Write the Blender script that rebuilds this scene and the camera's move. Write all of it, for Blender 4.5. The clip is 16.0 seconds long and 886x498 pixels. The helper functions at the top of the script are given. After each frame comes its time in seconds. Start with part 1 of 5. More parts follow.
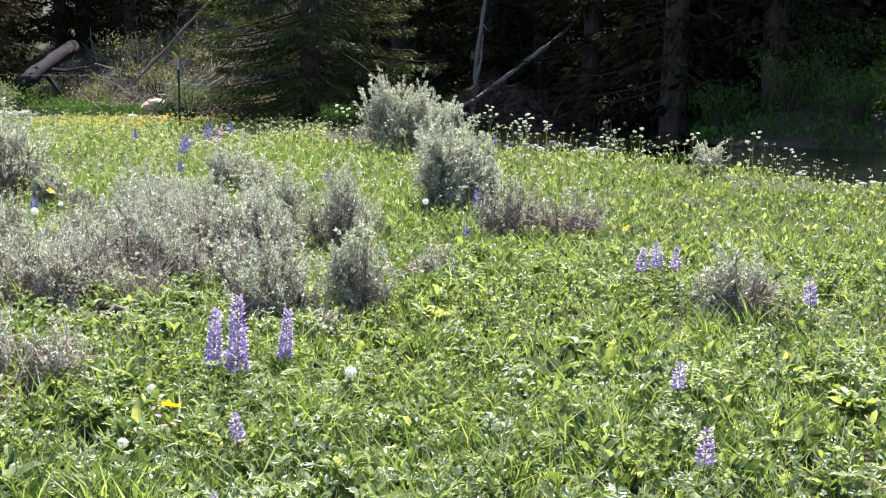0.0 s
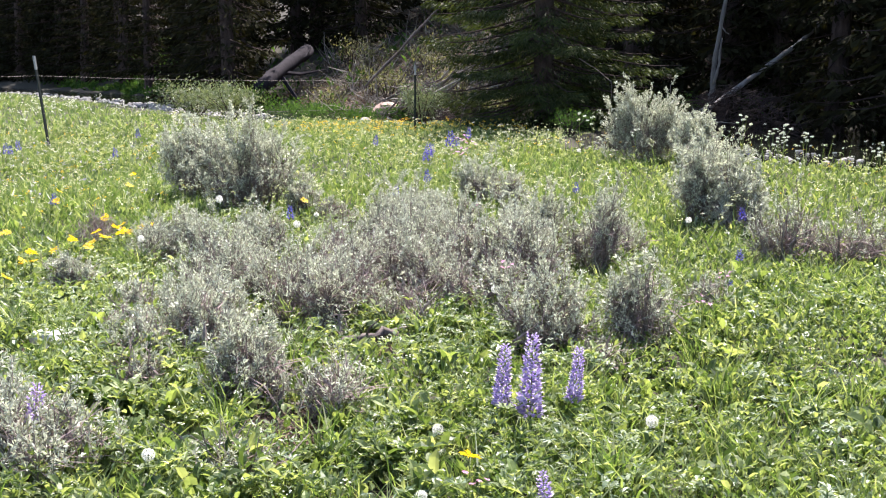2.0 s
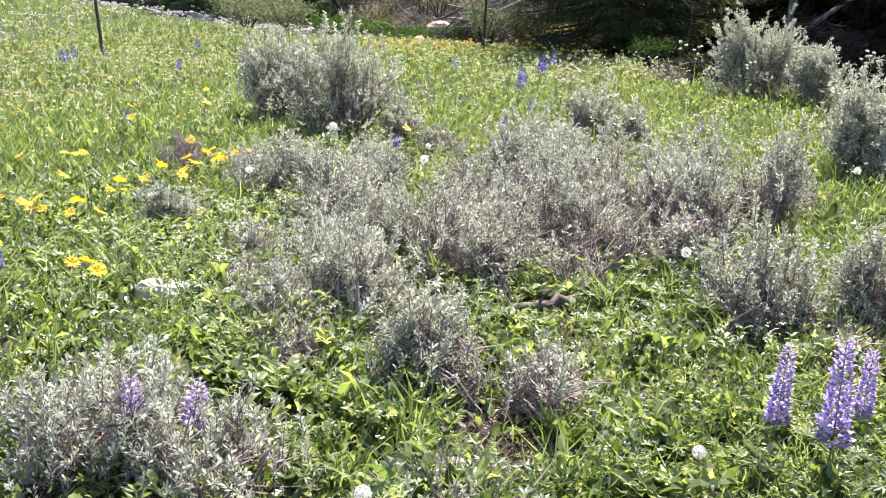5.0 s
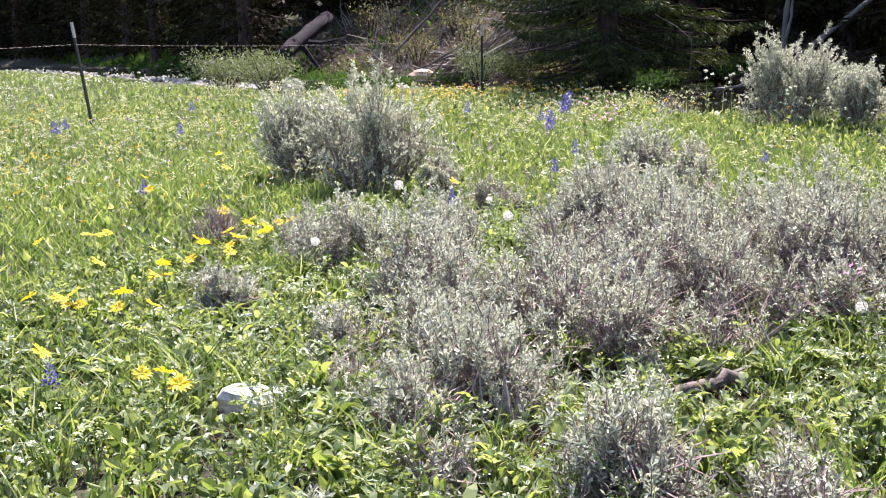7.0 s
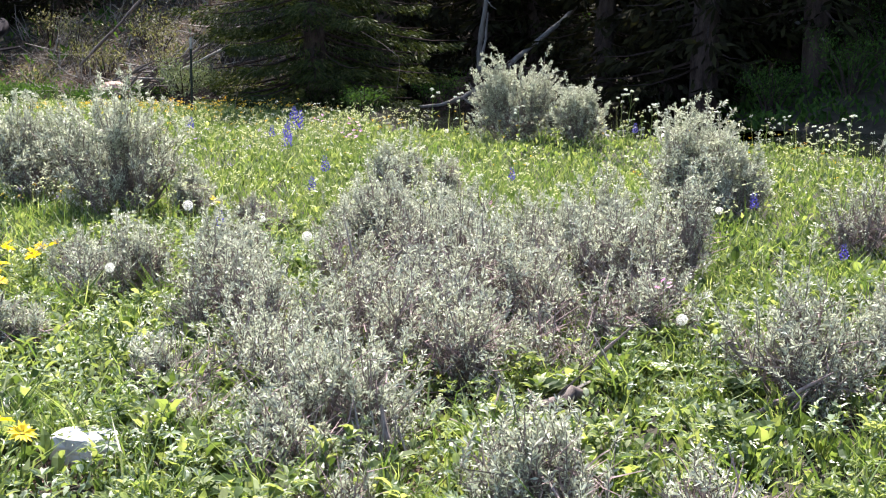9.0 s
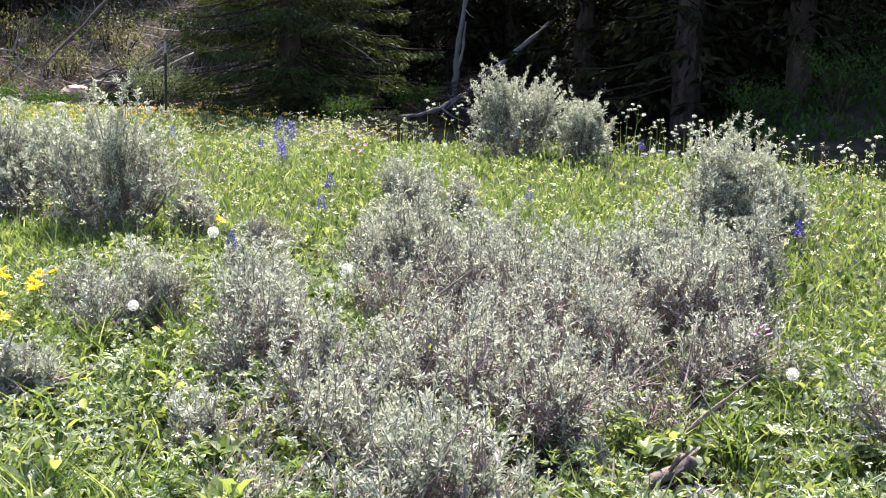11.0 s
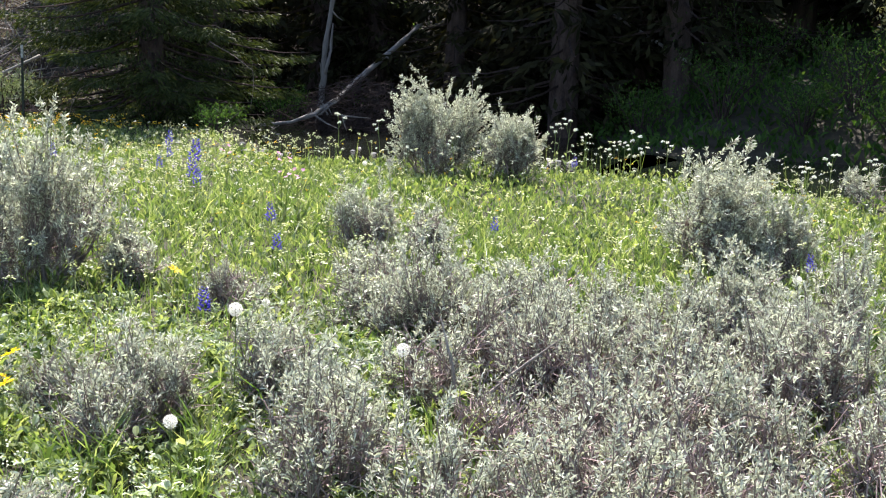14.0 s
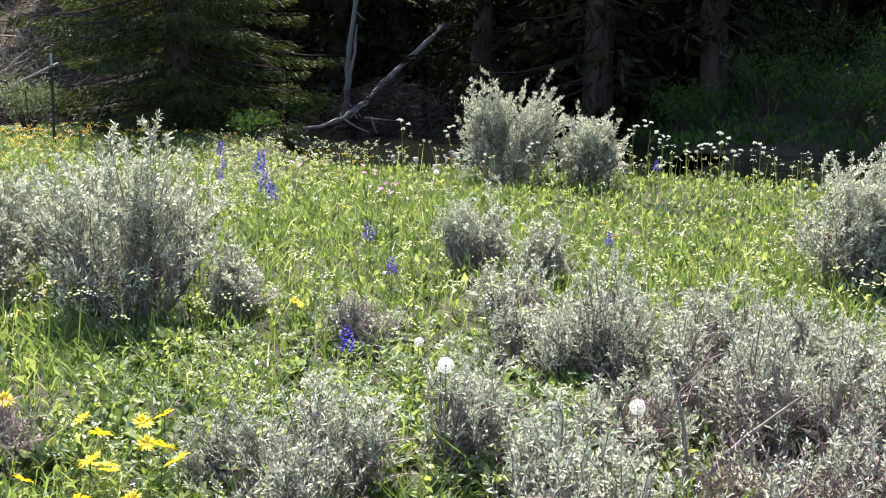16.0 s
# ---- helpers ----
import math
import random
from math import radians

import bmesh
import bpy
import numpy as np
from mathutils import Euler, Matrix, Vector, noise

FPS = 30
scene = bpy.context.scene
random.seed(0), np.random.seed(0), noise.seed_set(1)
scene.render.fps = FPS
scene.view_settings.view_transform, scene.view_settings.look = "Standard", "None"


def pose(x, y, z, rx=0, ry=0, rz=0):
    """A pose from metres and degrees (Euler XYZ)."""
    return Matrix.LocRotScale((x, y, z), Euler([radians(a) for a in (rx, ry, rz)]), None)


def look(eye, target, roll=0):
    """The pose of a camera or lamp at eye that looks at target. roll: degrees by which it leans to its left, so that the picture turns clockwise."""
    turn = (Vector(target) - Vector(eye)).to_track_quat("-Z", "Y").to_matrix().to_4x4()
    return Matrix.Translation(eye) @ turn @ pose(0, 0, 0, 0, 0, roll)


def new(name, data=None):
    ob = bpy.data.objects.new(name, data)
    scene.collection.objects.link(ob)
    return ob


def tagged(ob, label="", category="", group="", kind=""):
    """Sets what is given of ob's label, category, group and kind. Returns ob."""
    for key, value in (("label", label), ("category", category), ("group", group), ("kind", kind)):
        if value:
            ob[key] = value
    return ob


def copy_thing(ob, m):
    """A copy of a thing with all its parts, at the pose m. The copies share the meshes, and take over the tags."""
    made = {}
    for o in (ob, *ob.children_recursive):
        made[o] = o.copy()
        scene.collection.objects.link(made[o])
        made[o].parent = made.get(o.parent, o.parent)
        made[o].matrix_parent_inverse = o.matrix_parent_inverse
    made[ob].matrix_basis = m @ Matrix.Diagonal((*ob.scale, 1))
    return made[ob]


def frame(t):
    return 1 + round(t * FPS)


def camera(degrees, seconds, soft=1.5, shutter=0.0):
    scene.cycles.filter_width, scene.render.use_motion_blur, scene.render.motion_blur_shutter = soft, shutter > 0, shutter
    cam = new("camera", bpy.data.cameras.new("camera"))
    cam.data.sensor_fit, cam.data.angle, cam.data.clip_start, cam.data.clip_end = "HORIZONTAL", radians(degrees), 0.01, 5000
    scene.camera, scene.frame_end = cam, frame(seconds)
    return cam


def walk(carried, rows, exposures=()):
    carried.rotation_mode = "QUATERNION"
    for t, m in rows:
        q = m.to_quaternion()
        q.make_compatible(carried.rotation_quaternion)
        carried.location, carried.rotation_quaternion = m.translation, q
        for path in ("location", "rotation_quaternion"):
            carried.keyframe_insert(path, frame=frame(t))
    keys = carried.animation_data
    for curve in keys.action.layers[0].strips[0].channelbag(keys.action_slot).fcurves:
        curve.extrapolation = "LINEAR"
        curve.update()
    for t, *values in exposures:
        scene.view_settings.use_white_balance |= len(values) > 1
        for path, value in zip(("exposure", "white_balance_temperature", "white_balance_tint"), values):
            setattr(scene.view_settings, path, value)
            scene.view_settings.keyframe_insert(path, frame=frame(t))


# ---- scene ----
cam = camera(40.8, 16.0, 1.1)
PATH = [
    (0, (5.876, -0.96, 1.407), (5.052, 0.838, 1.111), 0.4),
    (0.5, (5.743, -0.898, 1.418), (4.9, 0.891, 1.117), 0.1),
    (1, (5.609, -0.827, 1.426), (4.687, 0.922, 1.127), -0.1),
    (1.5, (5.522, -0.779, 1.45), (4.47, 0.896, 1.154), -0.1),
    (2, (5.385, -0.781, 1.476), (4.251, 0.84, 1.18), 0.4),
    (2.5, (5.194, -0.754, 1.462), (4.054, 0.864, 1.174), 1.2),
    (3, (4.966, -0.707, 1.44), (3.83, 0.915, 1.161), 2.3),
    (3.5, (4.698, -0.591, 1.422), (3.53, 1.007, 1.139), 2.9),
    (3.7, (4.588, -0.531, 1.413), (3.411, 1.057, 1.108), 3.2),
    (5.8, (3.829, -0.219, 1.418), (2.696, 1.367, 0.969), 2.4),
    (6, (3.708, -0.18, 1.41), (2.568, 1.407, 0.981), 1.8),
    (6.5, (3.411, -0.05, 1.383), (2.253, 1.535, 0.998), 0.1),
    (7, (3.144, 0.053, 1.337), (2.021, 1.671, 0.991), -1.0),
    (7.5, (2.948, 0.091, 1.313), (1.976, 1.807, 0.979), -1.4),
    (8, (2.848, -0.049, 1.289), (2.051, 1.756, 0.964), -1.5),
    (8.2, (2.776, -0.18, 1.315), (2.055, 1.657, 0.989), -0.5),
    (10.3, (2.183, 0.213, 1.352), (1.566, 2.089, 1.035), 0.9),
    (10.5, (2.105, 0.257, 1.342), (1.498, 2.137, 1.031), 1.0),
    (11, (1.902, 0.337, 1.359), (1.324, 2.226, 1.05), 1.5),
    (11.5, (1.712, 0.45, 1.36), (1.157, 2.347, 1.053), 1.7),
    (12, (1.57, 0.575, 1.378), (1.018, 2.472, 1.073), 1.4),
    (12.5, (1.42, 0.749, 1.401), (0.869, 2.647, 1.093), 0.8),
    (13, (1.216, 0.855, 1.423), (0.721, 2.768, 1.117), 0.8),
    (13.5, (0.952, 0.936, 1.461), (0.57, 2.875, 1.154), 1.6),
    (14, (0.73, 1.065, 1.469), (0.43, 3.018, 1.164), 1.7),
    (14.5, (0.535, 1.215, 1.482), (0.249, 3.17, 1.175), 1.1),
    (15, (0.342, 1.346, 1.507), (0.057, 3.301, 1.195), 0.5),
    (15.5, (0.145, 1.456, 1.51), (-0.145, 3.411, 1.2), 0.2),
    (16, (-0.12, 1.573, 1.499), (-0.413, 3.527, 1.19), 0.5),
]
walk(cam, [(t, look(eye, aim, roll)) for t, eye, aim, roll in PATH],
     [(0, 1.88, 6500, 8), (0.8, 1.88, 6500, 13), (3.7, 1.88, 6500, 13), (5.8, 1.88, 6500, 19), (7.0, 1.88, 6500, 19), (7.4, 1.88, 6500, 10), (8.2, 1.88, 6500, 10),
      (10.3, 1.88, 6500, 14), (12.6, 1.88, 6500, 14), (13.4, 1.88, 6500, 9), (14.5, 1.88, 6500, 12), (15.0, 1.88, 6500, 14), (16, 1.88, 6500, 11)])

# ---- daylight ----
SUN_TURN, SUN_UP = radians(-16), radians(59)          # towards the left of the woods, high
to_sun = Vector((math.sin(SUN_TURN) * math.cos(SUN_UP), math.cos(SUN_TURN) * math.cos(SUN_UP), math.sin(SUN_UP)))
world = bpy.data.worlds.new("sky")
scene.world = world
world.use_nodes = True
wn = world.node_tree.nodes
sky = wn.new("ShaderNodeTexSky")
sky.sky_type, sky.sun_disc = "NISHITA", False
sky.sun_elevation, sky.sun_rotation = SUN_UP, SUN_TURN
world.node_tree.links.new(sky.outputs[0], wn["Background"].inputs[0])
wn["Background"].inputs[1].default_value = 0.088
sun = new("sun", bpy.data.lights.new("sun", "SUN"))
sun.data.energy, sun.data.angle, sun.data.color = 4.7, radians(0.5), (1.0, 0.94, 0.89)
sun.matrix_world = look((0, 0, 60), Vector((0, 0, 60)) - to_sun)


# ---- materials ----
def nodes_of(name):
    m = bpy.data.materials.new(name)
    m.use_nodes = True
    return m, m.node_tree.nodes, m.node_tree.links, m.node_tree.nodes["Principled BSDF"]


def ramp(nodes, stops):
    r = nodes.new("ShaderNodeValToRGB")
    e = r.color_ramp.elements
    while len(e) < len(stops):
        e.new(0.5)
    for item, (p, c) in zip(e, stops):
        item.position, item.color = p, (*c, 1)
    return r


def leaf_mat(name, cols, through_light=0.4, rough=0.45, gloss=0.4, patch=3.0, patch_amount=0.35, tint=None):
    """Thin plant matter: each leaf its own shade, slow change over the patch, light passing through."""
    m, n, l, p = nodes_of(name)
    geo = n.new("ShaderNodeNewGeometry")
    stops = [(i / max(1, len(cols) - 1), c) for i, c in enumerate(cols)]
    r = ramp(n, stops)
    l.new(geo.outputs["Random Per Island"], r.inputs[0])
    tex = n.new("ShaderNodeTexNoise")
    tex.inputs["Scale"].default_value, tex.inputs["Detail"].default_value = patch, 3
    l.new(geo.outputs["Position"], tex.inputs["Vector"])
    mix = n.new("ShaderNodeMix")
    mix.data_type, mix.blend_type = "RGBA", "MULTIPLY"
    mix.inputs[0].default_value = patch_amount
    r2 = ramp(n, [(0.3, (0.35, 0.4, 0.3)), (0.7, (1.5, 1.45, 1.3))])
    l.new(tex.outputs["Fac"], r2.inputs[0])
    l.new(r.outputs[0], mix.inputs[6])
    l.new(r2.outputs[0], mix.inputs[7])
    l.new(mix.outputs[2], p.inputs["Base Color"])
    p.inputs["Roughness"].default_value = rough
    p.inputs["Specular IOR Level"].default_value = gloss
    tr = n.new("ShaderNodeBsdfTranslucent")
    warm = n.new("ShaderNodeMix")
    warm.data_type, warm.blend_type = "RGBA", "MULTIPLY"
    warm.inputs[0].default_value = 1.0
    warm.inputs[7].default_value = (*(tint or (1.5, 1.5, 0.7)), 1)
    l.new(mix.outputs[2], warm.inputs[6])
    l.new(warm.outputs[2], tr.inputs[0])
    sh = n.new("ShaderNodeMixShader")
    sh.inputs[0].default_value = through_light
    l.new(p.outputs[0], sh.inputs[1])
    l.new(tr.outputs[0], sh.inputs[2])
    l.new(sh.outputs[0], n["Material Output"].inputs[0])
    return m


def solid_mat(name, dark, light, scale=20.0, rough=0.85, bump=0.4, stretch=(1, 1, 1), metal=0.0, fine=6.0, gloss=0.35):
    """Wood, stone, soil: two scales of mottling and relief."""
    m, n, l, p = nodes_of(name)
    tc = n.new("ShaderNodeTexCoord")
    mp = n.new("ShaderNodeMapping")
    mp.inputs["Scale"].default_value = stretch
    l.new(tc.outputs["Object"], mp.inputs[0])
    a, b = n.new("ShaderNodeTexNoise"), n.new("ShaderNodeTexNoise")
    for t, s, d in ((a, scale, 6), (b, scale * fine, 4)):
        t.inputs["Scale"].default_value, t.inputs["Detail"].default_value = s, d
        l.new(mp.outputs[0], t.inputs["Vector"])
    add = n.new("ShaderNodeMix")
    add.inputs[0].default_value = 0.4
    l.new(a.outputs["Fac"], add.inputs[2])
    l.new(b.outputs["Fac"], add.inputs[3])
    r = ramp(n, [(0.33, dark), (0.68, light)])
    l.new(add.outputs[0], r.inputs[0])
    l.new(r.outputs[0], p.inputs["Base Color"])
    p.inputs["Roughness"].default_value, p.inputs["Metallic"].default_value = rough, metal
    p.inputs["Specular IOR Level"].default_value = gloss
    bm_ = n.new("ShaderNodeBump")
    bm_.inputs["Strength"].default_value, bm_.inputs["Distance"].default_value = bump, 0.01
    l.new(add.outputs[0], bm_.inputs["Height"])
    l.new(bm_.outputs[0], p.inputs["Normal"])
    return m


M_SOIL = solid_mat("soil_and_litter", (0.014, 0.013, 0.008), (0.048, 0.040, 0.026), 6.0, 0.95, 0.8)
M_GRASS = leaf_mat("grass", [(0.048, 0.086, 0.026), (0.108, 0.166, 0.052), (0.178, 0.228, 0.092), (0.35, 0.36, 0.22)], 0.46, 0.42, 0.5, 5.0, 0.65, (1.38, 1.5, 0.72))
M_FORB = leaf_mat("herb_leaf", [(0.037, 0.068, 0.024), (0.098, 0.150, 0.053), (0.182, 0.238, 0.100), (0.30, 0.345, 0.195)], 0.47, 0.45, 0.38, 6.0, 0.75, (1.54, 1.47, 0.74))
M_PALE = leaf_mat("pale_herb_leaf", [(0.12, 0.17, 0.10), (0.22, 0.28, 0.18), (0.36, 0.41, 0.29)], 0.3, 0.42, 0.6, 3.0, 0.4)
M_SAGE = leaf_mat("sagebrush_leaf", [(0.195, 0.180, 0.150), (0.295, 0.307, 0.258), (0.392, 0.412, 0.350), (0.505, 0.523, 0.457), (0.73, 0.735, 0.665)], 0.37, 0.42, 0.5, 5.0, 0.34, (1.09, 1.13, 0.95))
M_SAGE_BROWN = leaf_mat("dry_sagebrush_leaf", [(0.18, 0.17, 0.15), (0.27, 0.25, 0.22), (0.34, 0.33, 0.29)], 0.2, 0.6, 0.3, 4.0, 0.4, (1.2, 1.1, 0.9))
M_SAGE_WOOD = solid_mat("sagebrush_bark", (0.075, 0.058, 0.052), (0.30, 0.25, 0.225), 40.0, 0.9, 0.5, (1, 1, 0.25))
M_TWIG = solid_mat("pinkish_grey_twig", (0.15, 0.102, 0.098), (0.41, 0.315, 0.305), 50.0, 0.85, 0.3)
M_DEAD = solid_mat("bleached_wood", (0.12, 0.10, 0.085), (0.38, 0.34, 0.30), 30.0, 0.8, 0.5, (1, 1, 0.2))
M_DRIFT = solid_mat("driftwood_grain", (0.05, 0.038, 0.034), (0.21, 0.165, 0.15), 30.0, 0.8, 0.6, (1, 1, 0.2))
M_LOG = solid_mat("weathered_log", (0.08, 0.07, 0.068), (0.24, 0.22, 0.21), 8.0, 0.85, 0.6, (1, 1, 0.15))
M_BARK = solid_mat("spruce_bark", (0.036, 0.026, 0.025), (0.112, 0.082, 0.075), 9.0, 0.95, 0.9, (1, 1, 0.35), gloss=0.08)
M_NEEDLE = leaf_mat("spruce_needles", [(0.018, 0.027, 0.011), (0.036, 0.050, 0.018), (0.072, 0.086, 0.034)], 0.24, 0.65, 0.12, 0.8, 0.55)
# same needles for the woods, with their deep shade put into the colour
M_NEEDLE_SHADE = leaf_mat("spruce_needles_shade_toned", [(0.013, 0.0115, 0.008), (0.021, 0.0205, 0.012), (0.033, 0.033, 0.017)], 0.12, 0.9, 0.03, 0.5, 0.6)
# purplish log wood, much darkened: the shade on the log is in its colour
M_LOG_SHADE = solid_mat("shade_toned_log", (0.010, 0.009, 0.012), (0.036, 0.031, 0.038), 5.0, 0.9, 0.9, (1, 1, 0.15), gloss=0.08)
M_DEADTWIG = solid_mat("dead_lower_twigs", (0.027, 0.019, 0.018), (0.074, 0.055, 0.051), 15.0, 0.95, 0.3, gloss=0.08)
M_LITTER = leaf_mat("dry_leaf_litter", [(0.055, 0.036, 0.031), (0.11, 0.075, 0.064), (0.18, 0.128, 0.108), (0.30, 0.235, 0.20)], 0.1, 0.8, 0.2, 1.5, 0.5, (1.1, 1.0, 0.9))
M_WILLOW = leaf_mat("willow_leaf", [(0.028, 0.060, 0.018), (0.046, 0.095, 0.026), (0.082, 0.145, 0.042)], 0.38, 0.7, 0.08, 1.2, 0.6)
M_WILLOW_GREY = leaf_mat("grey_willow_leaf", [(0.075, 0.10, 0.06), (0.125, 0.155, 0.095), (0.21, 0.235, 0.165)], 0.3, 0.5, 0.4, 2.0, 0.3)
M_OLIVE = leaf_mat("olive_sapling_leaf", [(0.05, 0.055, 0.026), (0.095, 0.10, 0.05), (0.17, 0.165, 0.09), (0.27, 0.25, 0.165)], 0.3, 0.5, 0.4, 2.0, 0.4)
M_ROCK = solid_mat("pale_rock", (0.42, 0.40, 0.38), (0.72, 0.70, 0.67), 12.0, 0.85, 0.5)
M_STONE = solid_mat("creek_stone", (0.13, 0.12, 0.115), (0.36, 0.34, 0.32), 8.0, 0.7, 0.5)
M_REDROCK = solid_mat("reddish_rock", (0.22, 0.13, 0.10), (0.46, 0.32, 0.27), 5.0, 0.85, 0.6)
M_POST = solid_mat("dark_green_steel", (0.008, 0.012, 0.009), (0.022, 0.028, 0.021), 25.0, 0.7, 0.2)
M_POSTTIP = solid_mat("white_post_paint", (0.18, 0.18, 0.17), (0.40, 0.40, 0.38), 30.0, 0.6, 0.2)
M_WIRE = solid_mat("galvanised_wire", (0.08, 0.07, 0.065), (0.20, 0.18, 0.17), 60.0, 0.6, 0.2, metal=0.5)
M_LUPINE = leaf_mat("lupine_petals", [(0.31, 0.22, 0.48), (0.52, 0.41, 0.71), (0.79, 0.71, 0.87)], 0.35, 0.5, 0.3, 9.0, 0.25, (1.1, 1.0, 1.15))
M_BLUE = leaf_mat("larkspur_petals", [(0.05, 0.04, 0.32), (0.09, 0.07, 0.46), (0.15, 0.12, 0.58)], 0.35, 0.5, 0.3, 9.0, 0.25, (1.1, 1.0, 1.3))
M_PINK = leaf_mat("pink_petals", [(0.55, 0.20, 0.44), (0.68, 0.34, 0.58), (0.78, 0.52, 0.70)], 0.4, 0.5, 0.3, 9.0, 0.2, (1.2, 0.9, 1.1))
M_YELLOW = leaf_mat("yellow_petals", [(0.70, 0.45, 0.010), (0.80, 0.58, 0.02), (0.85, 0.66, 0.05)], 0.4, 0.5, 0.3, 9.0, 0.15, (1.2, 1.1, 0.5))
M_ORANGE = solid_mat("flower_disc", (0.42, 0.22, 0.01), (0.62, 0.36, 0.02), 300.0, 0.8, 0.4)
M_WHITE = leaf_mat("white_petals", [(0.66, 0.67, 0.54), (0.77, 0.77, 0.67), (0.86, 0.86, 0.80)], 0.35, 0.6, 0.25, 9.0, 0.15, (1.06, 1.06, 1.0))
M_CREAM = leaf_mat("cream_petals", [(0.42, 0.47, 0.20), (0.58, 0.60, 0.34), (0.74, 0.74, 0.55)], 0.35, 0.6, 0.25, 9.0, 0.25, (1.1, 1.1, 0.9))
M_FLUFF = leaf_mat("seed_fluff", [(0.72, 0.71, 0.68), (0.82, 0.81, 0.79), (0.88, 0.88, 0.86)], 0.5, 0.7, 0.2, 9.0, 0.05, (1.05, 1.05, 1.0))


def water_mat():
    m, n, l, p = nodes_of("creek_water")
    p.inputs["Base Color"].default_value = (0.010, 0.012, 0.009, 1)
    p.inputs["Roughness"].default_value = 0.08
    tc, t = n.new("ShaderNodeTexCoord"), n.new("ShaderNodeTexNoise")
    t.inputs["Scale"].default_value, t.inputs["Detail"].default_value = 5.0, 5
    l.new(tc.outputs["Object"], t.inputs["Vector"])
    b = n.new("ShaderNodeBump")
    b.inputs["Strength"].default_value, b.inputs["Distance"].default_value = 0.7, 0.05
    l.new(t.outputs["Fac"], b.inputs["Height"])
    l.new(b.outputs[0], p.inputs["Normal"])
    return m


M_WATER = water_mat()

# ---- mesh helpers ----
rng = np.random.default_rng(7)


def mesh_from(name, verts, faces, mat, smooth=False):
    """faces: a list of integer arrays, one for each number of corners."""
    me = bpy.data.meshes.new(name)
    faces = [np.asarray(f, np.int32) for f in faces if len(f)]
    me.vertices.add(len(verts))
    me.vertices.foreach_set("co", np.asarray(verts, np.float32).ravel())
    sizes = np.concatenate([np.full(len(f), f.shape[1], np.int32) for f in faces])
    me.loops.add(int(sizes.sum()))
    me.polygons.add(len(sizes))
    me.loops.foreach_set("vertex_index", np.concatenate([f.ravel() for f in faces]))
    me.polygons.foreach_set("loop_start", np.r_[0, np.cumsum(sizes)[:-1]].astype(np.int32))
    me.polygons.foreach_set("use_smooth", np.full(len(sizes), smooth))
    me.update(calc_edges=True)
    me.materials.append(mat)
    return me


class Pile:
    """Gathers vertices and faces for one mesh."""

    def __init__(self):
        self.v, self.f, self.n = [], {}, 0

    def add(self, v, *faces):
        v = np.asarray(v, float).reshape(-1, 3)
        for f in faces:
            f = np.asarray(f, int)
            if len(f):
                self.f.setdefault(f.shape[1], []).append(f + self.n)
        self.v.append(v)
        self.n += len(v)

    def mesh(self, name, mat, smooth=False):
        return mesh_from(name, np.concatenate(self.v), [np.concatenate(f) for f in self.f.values()], mat, smooth)


def part(name, pile, mat, parent, label="", smooth=False, kind=""):
    ob = new(name, pile.mesh(name, mat, smooth))
    ob.parent = parent
    return tagged(ob, label, kind=kind)


def thing(name, place, label, category, group="", kind=""):
    ob = new(name)
    ob.location = place
    ob.empty_display_size = 0.05
    return tagged(ob, label, category, group, kind)


def unit(v):
    return v / (np.linalg.norm(v, axis=-1, keepdims=True) + 1e-9)


def tube(pile, pts, radii, sides=5):
    pts, radii = np.asarray(pts, float), np.asarray(radii, float)
    along = unit(np.gradient(pts, axis=0))
    ref = np.where(np.abs(along[:, 2:3]) > 0.9, [[1.0, 0, 0]], [[0, 0, 1.0]])
    a = unit(np.cross(along, ref))
    b = np.cross(along, a)
    ang = np.arange(sides) * 2 * np.pi / sides
    ring = pts[:, None] + radii[:, None, None] * (a[:, None] * np.cos(ang)[None, :, None] + b[:, None] * np.sin(ang)[None, :, None])
    n = len(pts)
    i, j = np.meshgrid(np.arange(n - 1), np.arange(sides), indexing="ij")
    k = (j + 1) % sides
    q = np.stack([i * sides + j, i * sides + k, (i + 1) * sides + k, (i + 1) * sides + j], -1).reshape(-1, 4)
    pile.add(ring.reshape(-1, 3), q)
    caps = np.array([[0, *range(sides - 1, 0, -1)], [(n - 1) * sides + s for s in range(sides)]])
    pile.f.setdefault(sides, []).append(caps + pile.n - n * sides)


def blades(pile, base, way, length, width, bend=0.3, r=rng):
    """Grass: a strip of a quad and a tip, bending over."""
    n = len(base)
    side = unit(np.cross(way, r.normal(size=(n, 3))))
    lean = unit(r.normal(size=(n, 3)) * [1, 1, 0.1])
    L, W = length[:, None], width[:, None] / 2
    mid = base + way * L * 0.55 + lean * L * bend * 0.2
    tip = base + way * L * (1 - bend * 0.25) + lean * L * bend
    v = np.stack([base - side * W * 0.8, base + side * W * 0.8, mid + side * W, mid - side * W, tip], 1)
    o = np.arange(n)[:, None] * 5
    pile.add(v.reshape(-1, 3), o + [[0, 1, 2, 3]], o + [[3, 2, 4]])


